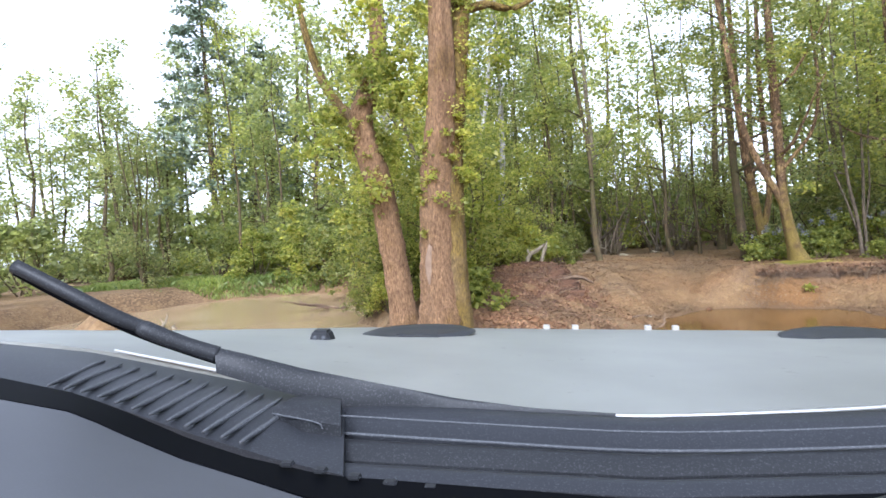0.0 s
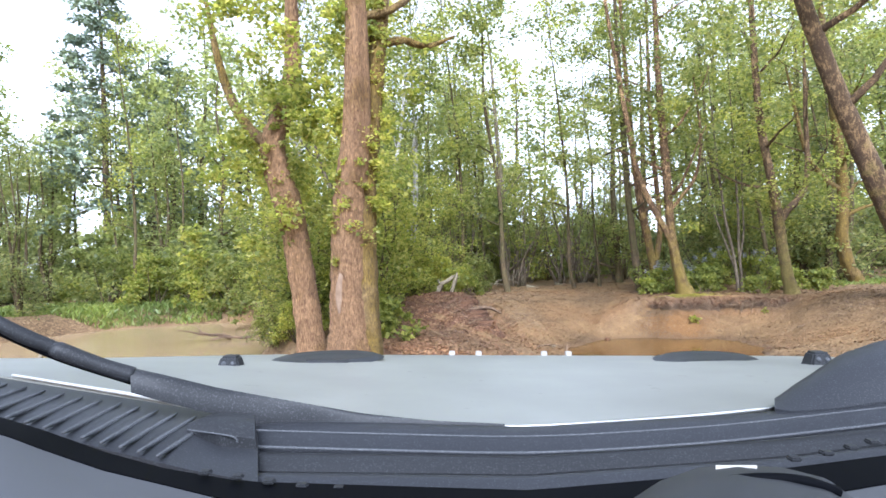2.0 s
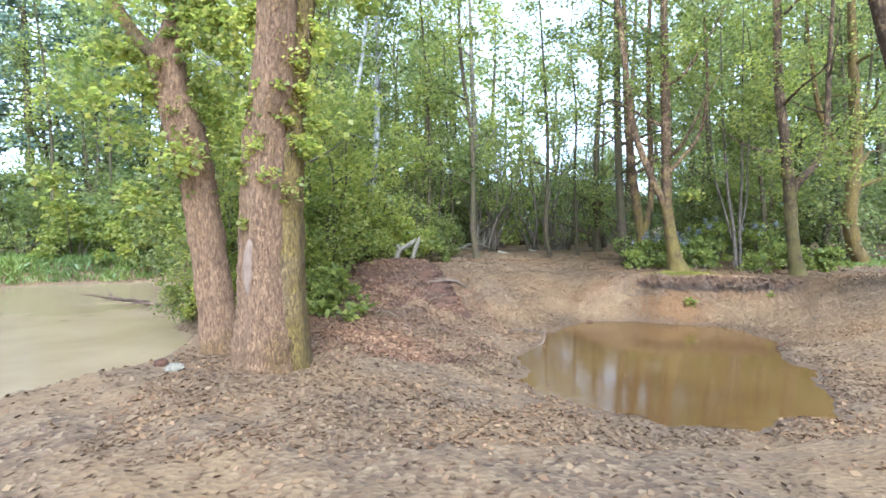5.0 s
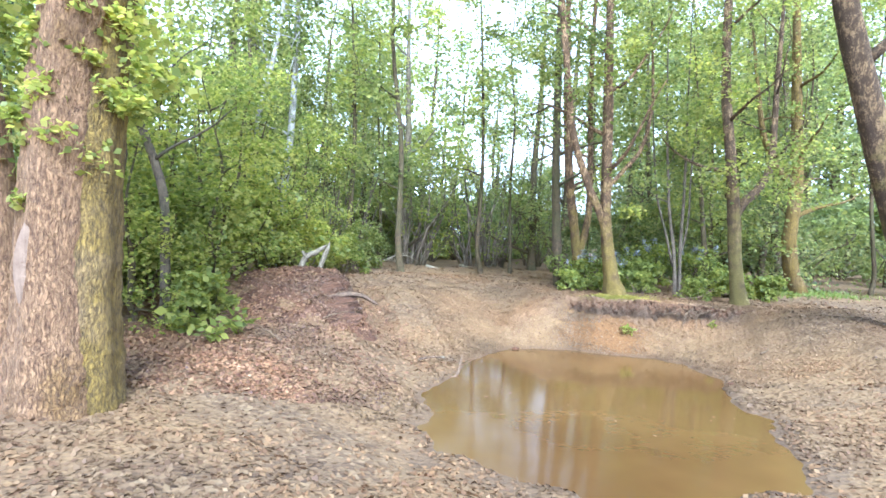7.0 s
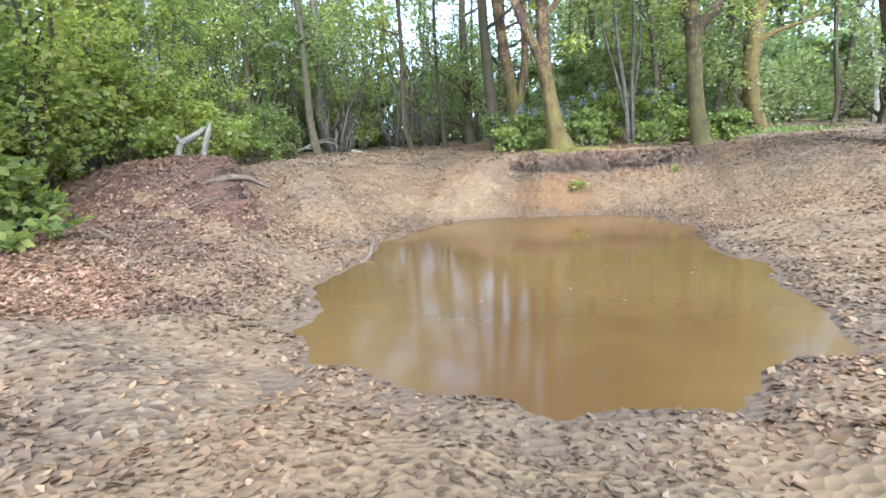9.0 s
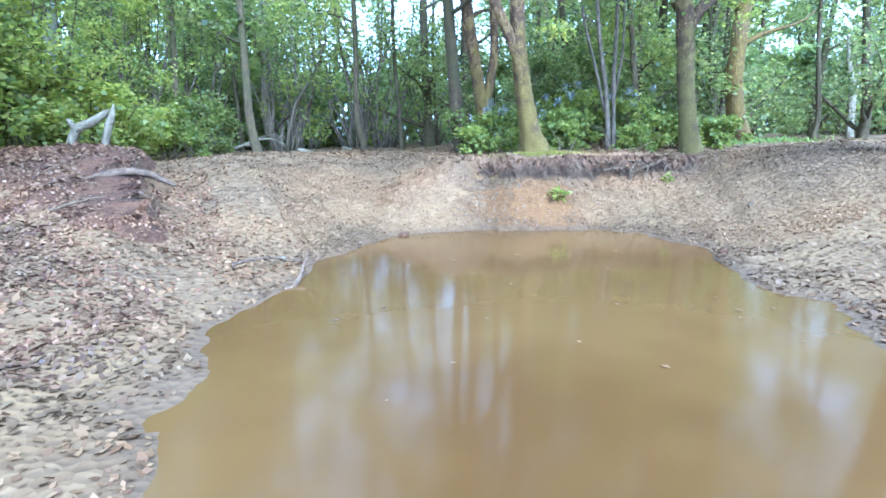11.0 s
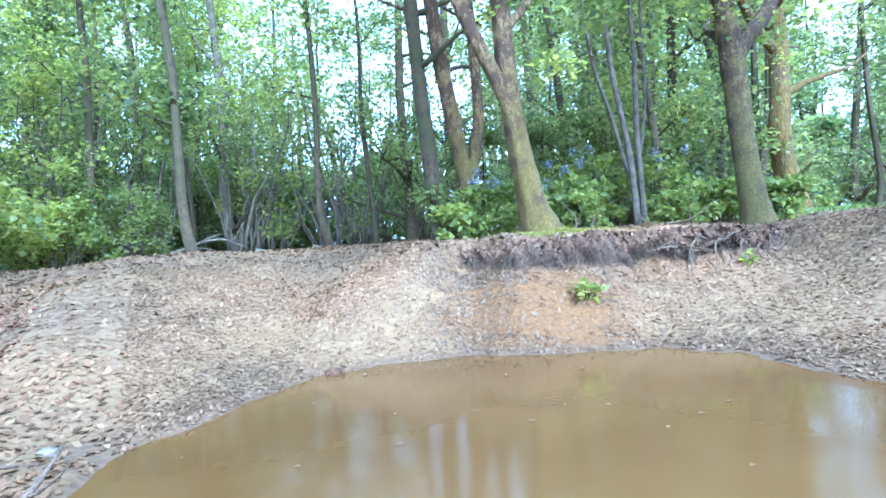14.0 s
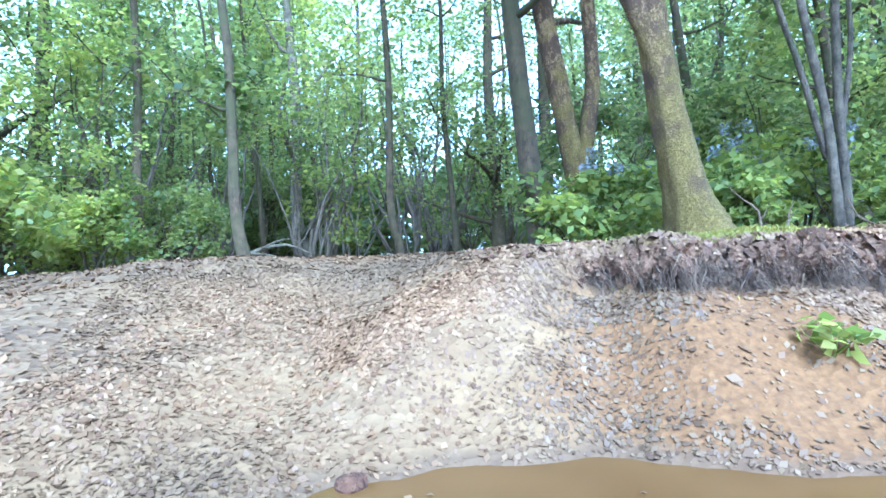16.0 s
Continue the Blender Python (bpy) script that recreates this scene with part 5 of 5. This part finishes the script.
for i, (x, y, z) in enumerate([(9.65, 15.5, 0.75), (10.75, 15.3, 0.8), (12.0, 15.9, 1.15), (12.9, 15.2, 1.05)]):
    flower_heads(x, y, z, 90 + i)


# two-stemmed slim trees and coppice stools behind the bank
for i, (x, y, s) in enumerate([(13.9, 15.6, 0.85), (14.6, 16.4, 0.8)]):
    plant_tree("slim_tree", wood_tree(70 + i, 9, 0.1, 0.35, 1.6, 0.13, WOOD_BARK, LEAF_MID, (-0.1 + 0.09 * i, 0.04), 7), x, y, "slim grey-stemmed tree behind the bank", group="slim trees", scale=s)


def stool(x, y, seed, n, spread, tall):
    rng = np.random.default_rng(seed)
    t = thing("coppice_stool", x, y, float(height(x, y)), "coppiced stool of many thin dark bare stems", "tree", "coppice stools")
    c = []
    for i in range(n):
        tb = Tubes()
        a = rng.uniform(0, 6.28)
        w = rng.uniform(0.1, 1) * spread
        lp, lr = limb((math.cos(a) * 0.35, math.sin(a) * 0.35, -0.1), (math.cos(a) * w, math.sin(a) * w, 1), tall * rng.uniform(0.6, 1.1), rng.uniform(0.03, 0.075), rng, 10, 0.5)
        tb.add(lp, lr, 6, 0.04, rng)
        part("stem", tb.mesh("stem", GREY_STEM), t)
        c += [lp[6], lp[7], lp[8], lp[9]]
    c = np.array(c)
    part("crown", quad_mesh("crown", clumps(c, rng.uniform(0.35, 0.7, len(c)), 40, 0.11, rng), LEAF_MID), t)


for i, (x, y, n, s, h) in enumerate([(7.6, 24.8, 14, 0.5, 5.5), (10.0, 25.0, 14, 0.35, 6), (11.3, 25.3, 16, 0.3, 6), (5.2, 26.5, 9, 0.4, 6), (13.6, 26.5, 10, 0.4, 6), (3.4, 24.0, 8, 0.4, 5.5), (9.0, 28.5, 12, 0.4, 6.5), (15.8, 20.5, 9, 0.4, 6)]):
    stool(x, y, 100 + i, n, s, h)


# leaning trunk over the track
def track_tree():
    rng = np.random.default_rng(71)
    t = thing("track_tree", 12.4, 9.2, float(height(12.4, 9.2)), "thick pale trunk leaning over the track", "tree")
    tb = Tubes()
    p, r = curve([(0.1, 0, -0.3, 0.36), (0, 0, 0.1, 0.3), (-0.5, 0.02, 1.4, 0.23), (-1.15, 0.05, 3.0, 0.21), (-1.9, 0.1, 5.0, 0.18), (-2.7, 0.1, 7.5, 0.14), (-3.2, 0.3, 11, 0.06)], 34, 0.004, rng)
    tb.add(p, r, 14, 0.05, rng)
    for k in (20, 24, 28, 31):
        a = rng.uniform(-1.4, 1.4)
        lp, lr = limb(p[k], (math.cos(a), math.sin(a), 0.5), 2.6, r[k] * 0.5, rng, 8)
        tb.add(lp, lr, 7, 0.04, rng)
    part("trunk", tb.mesh("trunk", ORANGE_BARK), t)
    c = np.array([(-2.4 + rng.normal(0, 1.7), rng.normal(0, 1.6), rng.uniform(5.8, 10.5)) for _ in range(55)])
    part("crown", quad_mesh("crown", clumps(c, rng.uniform(0.35, 0.8, len(c)), 80, 0.12, rng), LEAF_MID), t)


track_tree()


# ---- grass on the pond's far shore, moss on the bank ----
def grass(name, n, place, tall, label, seed, mat=GRASS):
    rng = np.random.default_rng(seed)
    x, y = place(rng, n)
    z = height(x, y)
    ok = z > POND_Z + 0.03
    p = np.stack([x, y, z - 0.01], 1)[ok]
    m = len(p)
    s = (tall * rng.uniform(0.4, 1.2, m))[:, None]
    d = unit(np.stack([rng.normal(0, 0.35, m), rng.normal(0, 0.35, m), np.ones(m)], 1))
    a = rng.uniform(0, 6.28, m)
    w = np.stack([np.cos(a), np.sin(a), np.zeros(m)], 1) * s * 0.07
    bend = np.stack([rng.normal(0, 0.3, m), rng.normal(0, 0.3, m), np.zeros(m)], 1) * s
    q = np.stack([p - w, p + w, p + d * s * 0.6 + w * 0.7 + bend * 0.2, p + d * s + bend], 1)
    tagged(new(name, quad_mesh(name, q, mat)), label, "grass", kind="stuff")


grass("grass", 30000, lambda r, n: (r.uniform(-17, -5.5, n), r.uniform(22.5, 28.5, n)), 0.24, "bright green grass on the pond's far shore", 31)
grass("grass", 2600, lambda r, n: (r.normal(16.3, 0.9, n), r.normal(14.9, 0.6, n)), 0.13, "thin green grass below the trees", 32)
grass("moss", 15000, lambda r, n: (r.normal(9.42, 0.36, n), r.normal(13.45, 0.2, n)), 0.05, "yellow-green moss at the foot of the leaning oak", 33, MOSS)


# ---- the off-road car, halted beside the twin oak and shaped to fit the camera's view ----
EYE = pose(0.453, -1.421, 1.688, 91.26, 2.89, -7.41)
BASE = Vector((0.613, -0.911, 0.0))


def in_car(r, f, u):
    """Right, forward and up of the camera's held place, in metres, to the car's own space."""
    return EYE @ Vector((r, u, -f)) - BASE


def spot(x, y, f):
    """A point f metres ahead, placed by pixel x and y of the camera's view."""
    return in_car((x - 784) / 1003.5 * f, f, (441 - y) / 1003.5 * f)


def along(keys, w):
    k = np.array(keys, float)
    return [float(np.interp(w, k[:, 0], k[:, i])) for i in (1, 2)]


def strip(name, upper, lower, x0, x1, mat, car, bulge=0.0, thick=0.02, cols=40, rows=6, label=""):
    """A thick curved slab between an upper and a lower line, each with keys (x, y, forward)."""
    v, f = [], []
    for i in range(cols + 1):
        x = x0 + (x1 - x0) * i / cols
        (yu, fu), (yl, fl) = along(upper, x), along(lower, x)
        a, b = spot(x, yu, fu), spot(x, yl, fl)
        for j in range(rows + 1):
            s = j / rows
            v.append(a.lerp(b, s) + Vector((0, 0, bulge * math.sin(math.pi * s))))
        for j in range(rows + 1):
            v.append(v[-rows - 1] + Vector((0, 0, -thick - bulge * math.sin(math.pi * j / rows) * 0.5)))
    m = 2 * (rows + 1)
    for i in range(cols):
        p, q = i * m, (i + 1) * m
        for j in range(rows):
            f.append((p + j, p + j + 1, q + j + 1, q + j))
            f.append((p + rows + 1 + j, q + rows + 1 + j, q + rows + 2 + j, p + rows + 2 + j))
        f.append((p, q, q + rows + 1, p + rows + 1))
        f.append((p + rows, p + 2 * rows + 1, q + 2 * rows + 1, q + rows))
    for p in (0, cols * m):
        for j in range(rows):
            f.append((p + j, p + rows + 1 + j, p + rows + 2 + j, p + j + 1))
    bm = bmesh.new()
    bm.from_mesh(solid(name, v, f, mat))
    bmesh.ops.recalc_face_normals(bm, faces=bm.faces)
    me = bpy.data.meshes.new(name)
    bm.to_mesh(me)
    bm.free()
    me.polygons.foreach_set("use_smooth", [True] * len(me.polygons))
    me.set_sharp_from_angle(angle=radians(40))
    me.materials.append(mat)
    return part(name, me, car, label)


def rod(name, keys, mat, car, label="", seg=8, n=24):
    """A rounded bar through keys (x, y, forward, radius)."""
    tb = Tubes()
    p, r = curve([(*spot(x, y, f), w) for x, y, f, w in keys], n)
    tb.add(p, r, seg, 0.0)
    return part(name, tb.mesh(name, mat), car, label)


def block(name, centre, size, mat, car, bevel=0.006, label="", segments=2):
    bm = bmesh.new()
    bmesh.ops.create_cube(bm, size=1.0)
    for q in bm.verts:
        q.co = Vector((q.co.x * size[0], q.co.y * size[1], q.co.z * size[2]))
    bmesh.ops.bevel(bm, geom=bm.edges[:], offset=bevel, segments=segments, affect="EDGES")
    me = bpy.data.meshes.new(name)
    bm.to_mesh(me)
    bm.free()
    me.materials.append(mat)
    ob = part(name, me, car, label)
    ob.matrix_basis = Matrix.Translation(centre) @ EYE.to_3x3().to_4x4() @ Matrix.Rotation(radians(-90), 4, "X")
    return ob


def car():
    paint = plain("pale_car_paint", (0.19, 0.191, 0.172), 0.42, 0.0, 0.5, 30, (0.11, 0.105, 0.095), 0.67, 0.71)
    rubber = plain("dusty_black_rubber", (0.016, 0.0165, 0.018), 0.5, 0.0, 0.34, 620, (0.12, 0.125, 0.135), 0.54, 0.72)
    trim = plain("speckled_black_trim", (0.02, 0.021, 0.024), 0.45, 0.0, 0.3, 700, (0.13, 0.135, 0.145), 0.55, 0.72)
    black = plain("black_glass_border", (0.002, 0.0022, 0.003), 0.6)
    black.node_tree.nodes["Principled BSDF"].inputs["Specular IOR Level"].default_value = 0.03
    dash = plain("grey_dashboard_plastic", (0.062, 0.064, 0.071), 0.6, 0.0, 0.12, 900, (0.14, 0.14, 0.15))
    hooded = plain("black_hood_plastic", (0.012, 0.0125, 0.014), 0.55, 0.0, 0.15, 900, (0.05, 0.05, 0.055))
    white = plain("white_plastic", (0.3, 0.28, 0.25), 0.5)
    ribgrey = plain("dusty_highlight_grey", (0.05, 0.052, 0.057), 0.85, 0.0, 0.5, 500, (0.13, 0.135, 0.14), 0.5, 0.7)
    chrome_highlight = plain("chrome_highlight_edge", (0.5, 0.5, 0.49), 0.3, 0.3)
    for m in (rubber, trim):
        m.node_tree.nodes["Principled BSDF"].inputs["Specular IOR Level"].default_value = 0.22
    c = thing("off_road_car", *BASE, "pale silver off-road car halted on the woodland track", "car")
    front = [(-500, 650, 1.3), (100, 632, 1.33), (500, 623, 1.35), (950, 624, 1.35), (1400, 624, 1.35), (1800, 632, 1.33)]
    rear = [(-500, 640, 0.72), (-100, 650, 0.68), (150, 676, 0.64), (400, 718, 0.6), (520, 738, 0.59), (950, 748, 0.58), (1390, 714, 0.6), (1800, 690, 0.62)]
    strip("bonnet", front, rear, -330, 1760, paint, c, 0.012, 0.02, 60, 14, "pale silver painted bonnet with specks of dirt")
    # first rod paints the rear edge's highlight, second is the chrome strip
    rod("bonnet_edge", [(520, 740, 0.583, 0.0014), (760, 747, 0.575, 0.0014), (950, 749, 0.574, 0.0014), (1200, 734, 0.584, 0.0014), (1388, 716, 0.595, 0.0014)], chrome_highlight, c)
    rod("bonnet_edge", [(40, 660, 0.655, 0.0015), (200, 686, 0.63, 0.002), (400, 718, 0.596, 0.003)], chrome_highlight, c)
    # oval intake trims
    for x in (594, 1262):
        ctr = spot(x, 630, 1.12)
        v, f = [ctr + EYE.to_3x3() @ Vector((0, 0.003, 0))], []
        for ring, (s, z) in enumerate(((0.55, 0.003), (0.85, 0.005), (1.0, 0.0))):
            for k in range(28):
                a = 2 * math.pi * k / 28
                q = Vector((math.cos(a) * 0.106 * s + 0.02 * math.sin(a), z, -math.sin(a) * 0.078 * s))
                v.append(ctr + EYE.to_3x3() @ q)
        for k in range(28):
            f.append((0, 1 + k, 1 + (k + 1) % 28))
            for ring in (0, 1):
                p = 1 + ring * 28
                f.append((p + k, p + 28 + k, p + 28 + (k + 1) % 28, p + (k + 1) % 28))
        vent = part("bonnet_vent", solid("bonnet_vent", v, f, trim), c, "oval dark plastic intake trim")
        for k in range(5):
            rod("vent_slat", [(x - 58 + 6 * k, 627 + k * 2.4, 1.14 - 0.02 * k, 0.0014), (x + 54 - 5 * k, 627 + k * 2.4, 1.14 - 0.02 * k, 0.0014)], rubber, vent, "", 5, 6).parent = vent
    # washer jets
    for x, y in ((422, 648), (1462, 639)):
        jet = block("washer_jet", spot(x, y - 8, 0.98), (0.046, 0.034, 0.03), rubber, c, 0.004, "black washer jet with two nozzles")
        for q in jet.data.vertices:
            k = max(0.0, q.co.z / 0.03 + 0.5)
            q.co.x *= 1 - 0.42 * k
            q.co.y *= 1 - 0.3 * k
        for side in (-0.0075, 0.0075):
            bm = bmesh.new()
            bmesh.ops.create_uvsphere(bm, u_segments=12, v_segments=8, radius=0.0042)
            me = bpy.data.meshes.new("nozzle")
            bm.to_mesh(me)
            bm.free()
            me.polygons.foreach_set("use_smooth", [True] * len(me.polygons))
            me.materials.append(ribgrey)
            nz = part("nozzle", me, jet)
            nz.location = (side, -0.0135, 0.003)
    for x in (811, 858, 974, 1017):
        block("bolt", spot(x, 621, 1.345), (0.014, 0.012, 0.012), white, c, 0.0012, "small white bolt head")
    # cowl rails below the windscreen
    strip("cowl_rail", [(300, 735, 0.57), (460, 742, 0.57), (950, 756, 0.565), (1400, 728, 0.58), (1900, 660, 0.6)], [(300, 785, 0.5), (460, 789, 0.5), (950, 800, 0.5), (1400, 768, 0.51), (1900, 705, 0.53)], 440, 1850, trim, c, 0.012, 0.03)
    strip("cowl_rail", [(300, 795, 0.5), (950, 806, 0.495), (1400, 775, 0.505), (1900, 715, 0.53)], [(300, 826, 0.46), (950, 834, 0.46), (1400, 802, 0.47), (1900, 742, 0.49)], 420, 1850, rubber, c, 0.007, 0.03)
    strip("cowl_rail", [(300, 832, 0.46), (950, 840, 0.455), (1400, 808, 0.465), (1900, 750, 0.485)], [(300, 852, 0.43), (950, 862, 0.43), (1400, 830, 0.44), (1900, 768, 0.46)], 380, 1850, trim, c, 0.005, 0.03)
    # louvred cowl panel
    up = [(-300, 640, 0.6), (0, 662, 0.59), (200, 694, 0.57), (400, 726, 0.555), (480, 738, 0.55)]
    lo = [(-300, 690, 0.5), (0, 734, 0.47), (200, 790, 0.44), (350, 826, 0.43), (480, 850, 0.42)]
    strip("cowl_panel", up, lo, -250, 470, trim, c, 0.004, 0.02, 36, 8, "dark speckled cowl panel with louvres")
    for k in range(12):
        xb = -70 + 33 * k
        keys = []
        for s in (0.0, 0.35, 0.7, 1.0):
            x = xb + 100 * s
            (yu, fu), (yl, fl) = along(up, x), along(lo, x)
            g = 0.9 - 0.78 * s
            keys.append((x, yu + (yl - yu) * g, (fu + (fl - fu) * g) * 0.967, 0.0027 if 0 < s < 1 else 0.0012))
        rod("louvre", keys, ribgrey, c, "", 6, 12)
    strip("cowl_cap", [(345, 752, 0.5), (362, 738, 0.505), (385, 729, 0.51), (405, 726, 0.51), (466, 730, 0.51)], [(345, 756, 0.49), (400, 764, 0.47), (466, 772, 0.47)], 346, 465, rubber, c, 0.004, 0.016, 16, 5)
    rod("cowl_ridge", [(346, 756, 0.48, 0.0007), (400, 763, 0.47, 0.0007), (428, 769, 0.466, 0.0007), (434, 778, 0.466, 0.0007)], ribgrey, c)
    # thin lighter rods that paint the highlights along the rails
    for y, w in ((762, 0.0008), (791, 0.0012), (806, 0.0008), (822, 0.0012), (838, 0.0008)):
        rod("cowl_ridge", [(450, y - 6, 0.485, w), (700, y + 1, 0.485, w), (950, y + 5, 0.482, w), (1200, y - 8, 0.485, w), (1400, y - 26, 0.49, w), (1800, y - 72, 0.5, w)], ribgrey, c)
    # wiper
    arm = strip("wiper_arm", [(244, 646, 0.51), (300, 658, 0.515), (400, 682, 0.53), (500, 700, 0.54), (650, 726, 0.55), (784, 742, 0.552), (910, 750, 0.555)],
                [(244, 674, 0.5), (300, 690, 0.505), (400, 715, 0.52), (470, 738, 0.53), (560, 747, 0.54), (784, 754, 0.548), (910, 755, 0.553)], 246, 905, rubber, c, 0.004, 0.008, 40, 5, "black wiper arm")
    rod("wiper_blade", [(-120, 505, 0.46, 0.006), (0, 562, 0.47, 0.006), (60, 592, 0.48, 0.0066), (112, 612, 0.49, 0.006), (124, 618, 0.49, 0.0076), (190, 642, 0.5, 0.007), (250, 660, 0.51, 0.0075)], rubber, arm, "", 8, 40)
    rod("wiper_blade", [(-120, 517, 0.462, 0.003), (0, 577, 0.472, 0.003), (120, 630, 0.492, 0.003), (250, 672, 0.512, 0.003)], black, arm, "", 6, 20)
    # pod at the far end of the cowl
    strip("corner_pod", [(1385, 716, 0.62), (1420, 676, 0.62), (1500, 622, 0.62), (1568, 598, 0.62), (1750, 575, 0.62)], [(1385, 718, 0.55), (1420, 722, 0.54), (1500, 716, 0.54), (1568, 706, 0.54), (1750, 690, 0.54)], 1386, 1740, trim, c, 0.01, 0.03, 26, 8, "speckled dark plastic corner pod")
    # black glass border and dashboard
    strip("glass_border", [(-300, 680, 0.45), (0, 727, 0.43), (100, 758, 0.42), (200, 794, 0.412), (300, 822, 0.408), (440, 846, 0.405), (950, 862, 0.405), (1400, 824, 0.41), (1900, 760, 0.43)], [(-300, 715, 0.4), (0, 754, 0.39), (100, 792, 0.385), (200, 826, 0.38), (300, 850, 0.375), (440, 884, 0.37), (950, 905, 0.37), (1400, 880, 0.37), (1900, 800, 0.39)], -280, 1850, black, c, 0.0, 0.012)
    for x, y in ((378, 830), (434, 838), (490, 846), (548, 853), (612, 858), (1420, 806), (1478, 796), (1522, 786), (1560, 776)):
        block("border_dot", spot(x, y, 0.401), (0.0085, 0.007, 0.003), rubber, c, 0.001)
    strip("dashboard", [(-300, 716, 0.4), (0, 756, 0.39), (100, 794, 0.385), (200, 828, 0.38), (300, 852, 0.375), (440, 887, 0.365), (950, 908, 0.36), (1400, 884, 0.365), (1900, 800, 0.39)], [(-300, 980, 0.2), (440, 1040, 0.22), (950, 1060, 0.22), (1900, 1000, 0.22)], -280, 1850, dash, c, 0.004, 0.03, 40, 8, "grey grained dashboard top")
    hood = [(1110, 892, 0.34), (1180, 846, 0.34), (1250, 822, 0.34), (1320, 816, 0.34), (1400, 822, 0.34), (1480, 842, 0.34), (1530, 880, 0.34)]
    binn = strip("instrument_hood", hood, [(1110, 960, 0.25), (1320, 930, 0.25), (1530, 960, 0.25)], 1112, 1528, hooded, c, 0.006, 0.02, 30, 6, "dark domed instrument hood")
    rod("hood_rim", [(1190, 893, 0.305, 0.003), (1260, 856, 0.305, 0.003), (1340, 842, 0.305, 0.003), (1430, 845, 0.305, 0.003), (1500, 866, 0.305, 0.003)], black, binn, "", 6, 16)
    strip("sticker", [(1275, 818, 0.328), (1360, 818, 0.328)], [(1275, 836, 0.318), (1360, 836, 0.318)], 1280, 1354, white, binn, 0.0, 0.002, 6, 2, "small pale sticker")
    # body and front wheels below
    ctr = in_car(0.19, 0.75, -0.78)
    block("body", ctr, (1.72, 1.1, 0.72), paint, c, 0.09, "pale silver front body", 4)
    for r in (-0.56, 0.94):
        w = in_car(r, 0.8, 0)
        for nm, rad, wid, mat in (("tyre", 0.4, 0.24, rubber), ("rim", 0.23, 0.26, dash)):
            bm = bmesh.new()
            bmesh.ops.create_cone(bm, cap_ends=True, segments=36, radius1=rad, radius2=rad, depth=wid)
            bmesh.ops.bevel(bm, geom=[e for e in bm.edges if e.is_boundary or len(e.link_faces) == 2 and abs(e.link_faces[0].normal.dot(e.link_faces[1].normal)) < 0.5], offset=0.03, segments=3, affect="EDGES")
            me = bpy.data.meshes.new(nm)
            bm.to_mesh(me)
            bm.free()
            me.materials.append(mat)
            if nm == "tyre":
                wheel = part("wheel", me, c, "black rubber tyre on a dull rim")
                gz = float(height(w.x + BASE.x, w.y + BASE.y))
                wheel.matrix_basis = Matrix.Translation((w.x, w.y, gz + 0.4 - BASE.z)) @ Matrix.Rotation(radians(-7.65), 4, "Z") @ Matrix.Rotation(radians(90), 4, "Y")
            else:
                part("rim", me, wheel)


car()
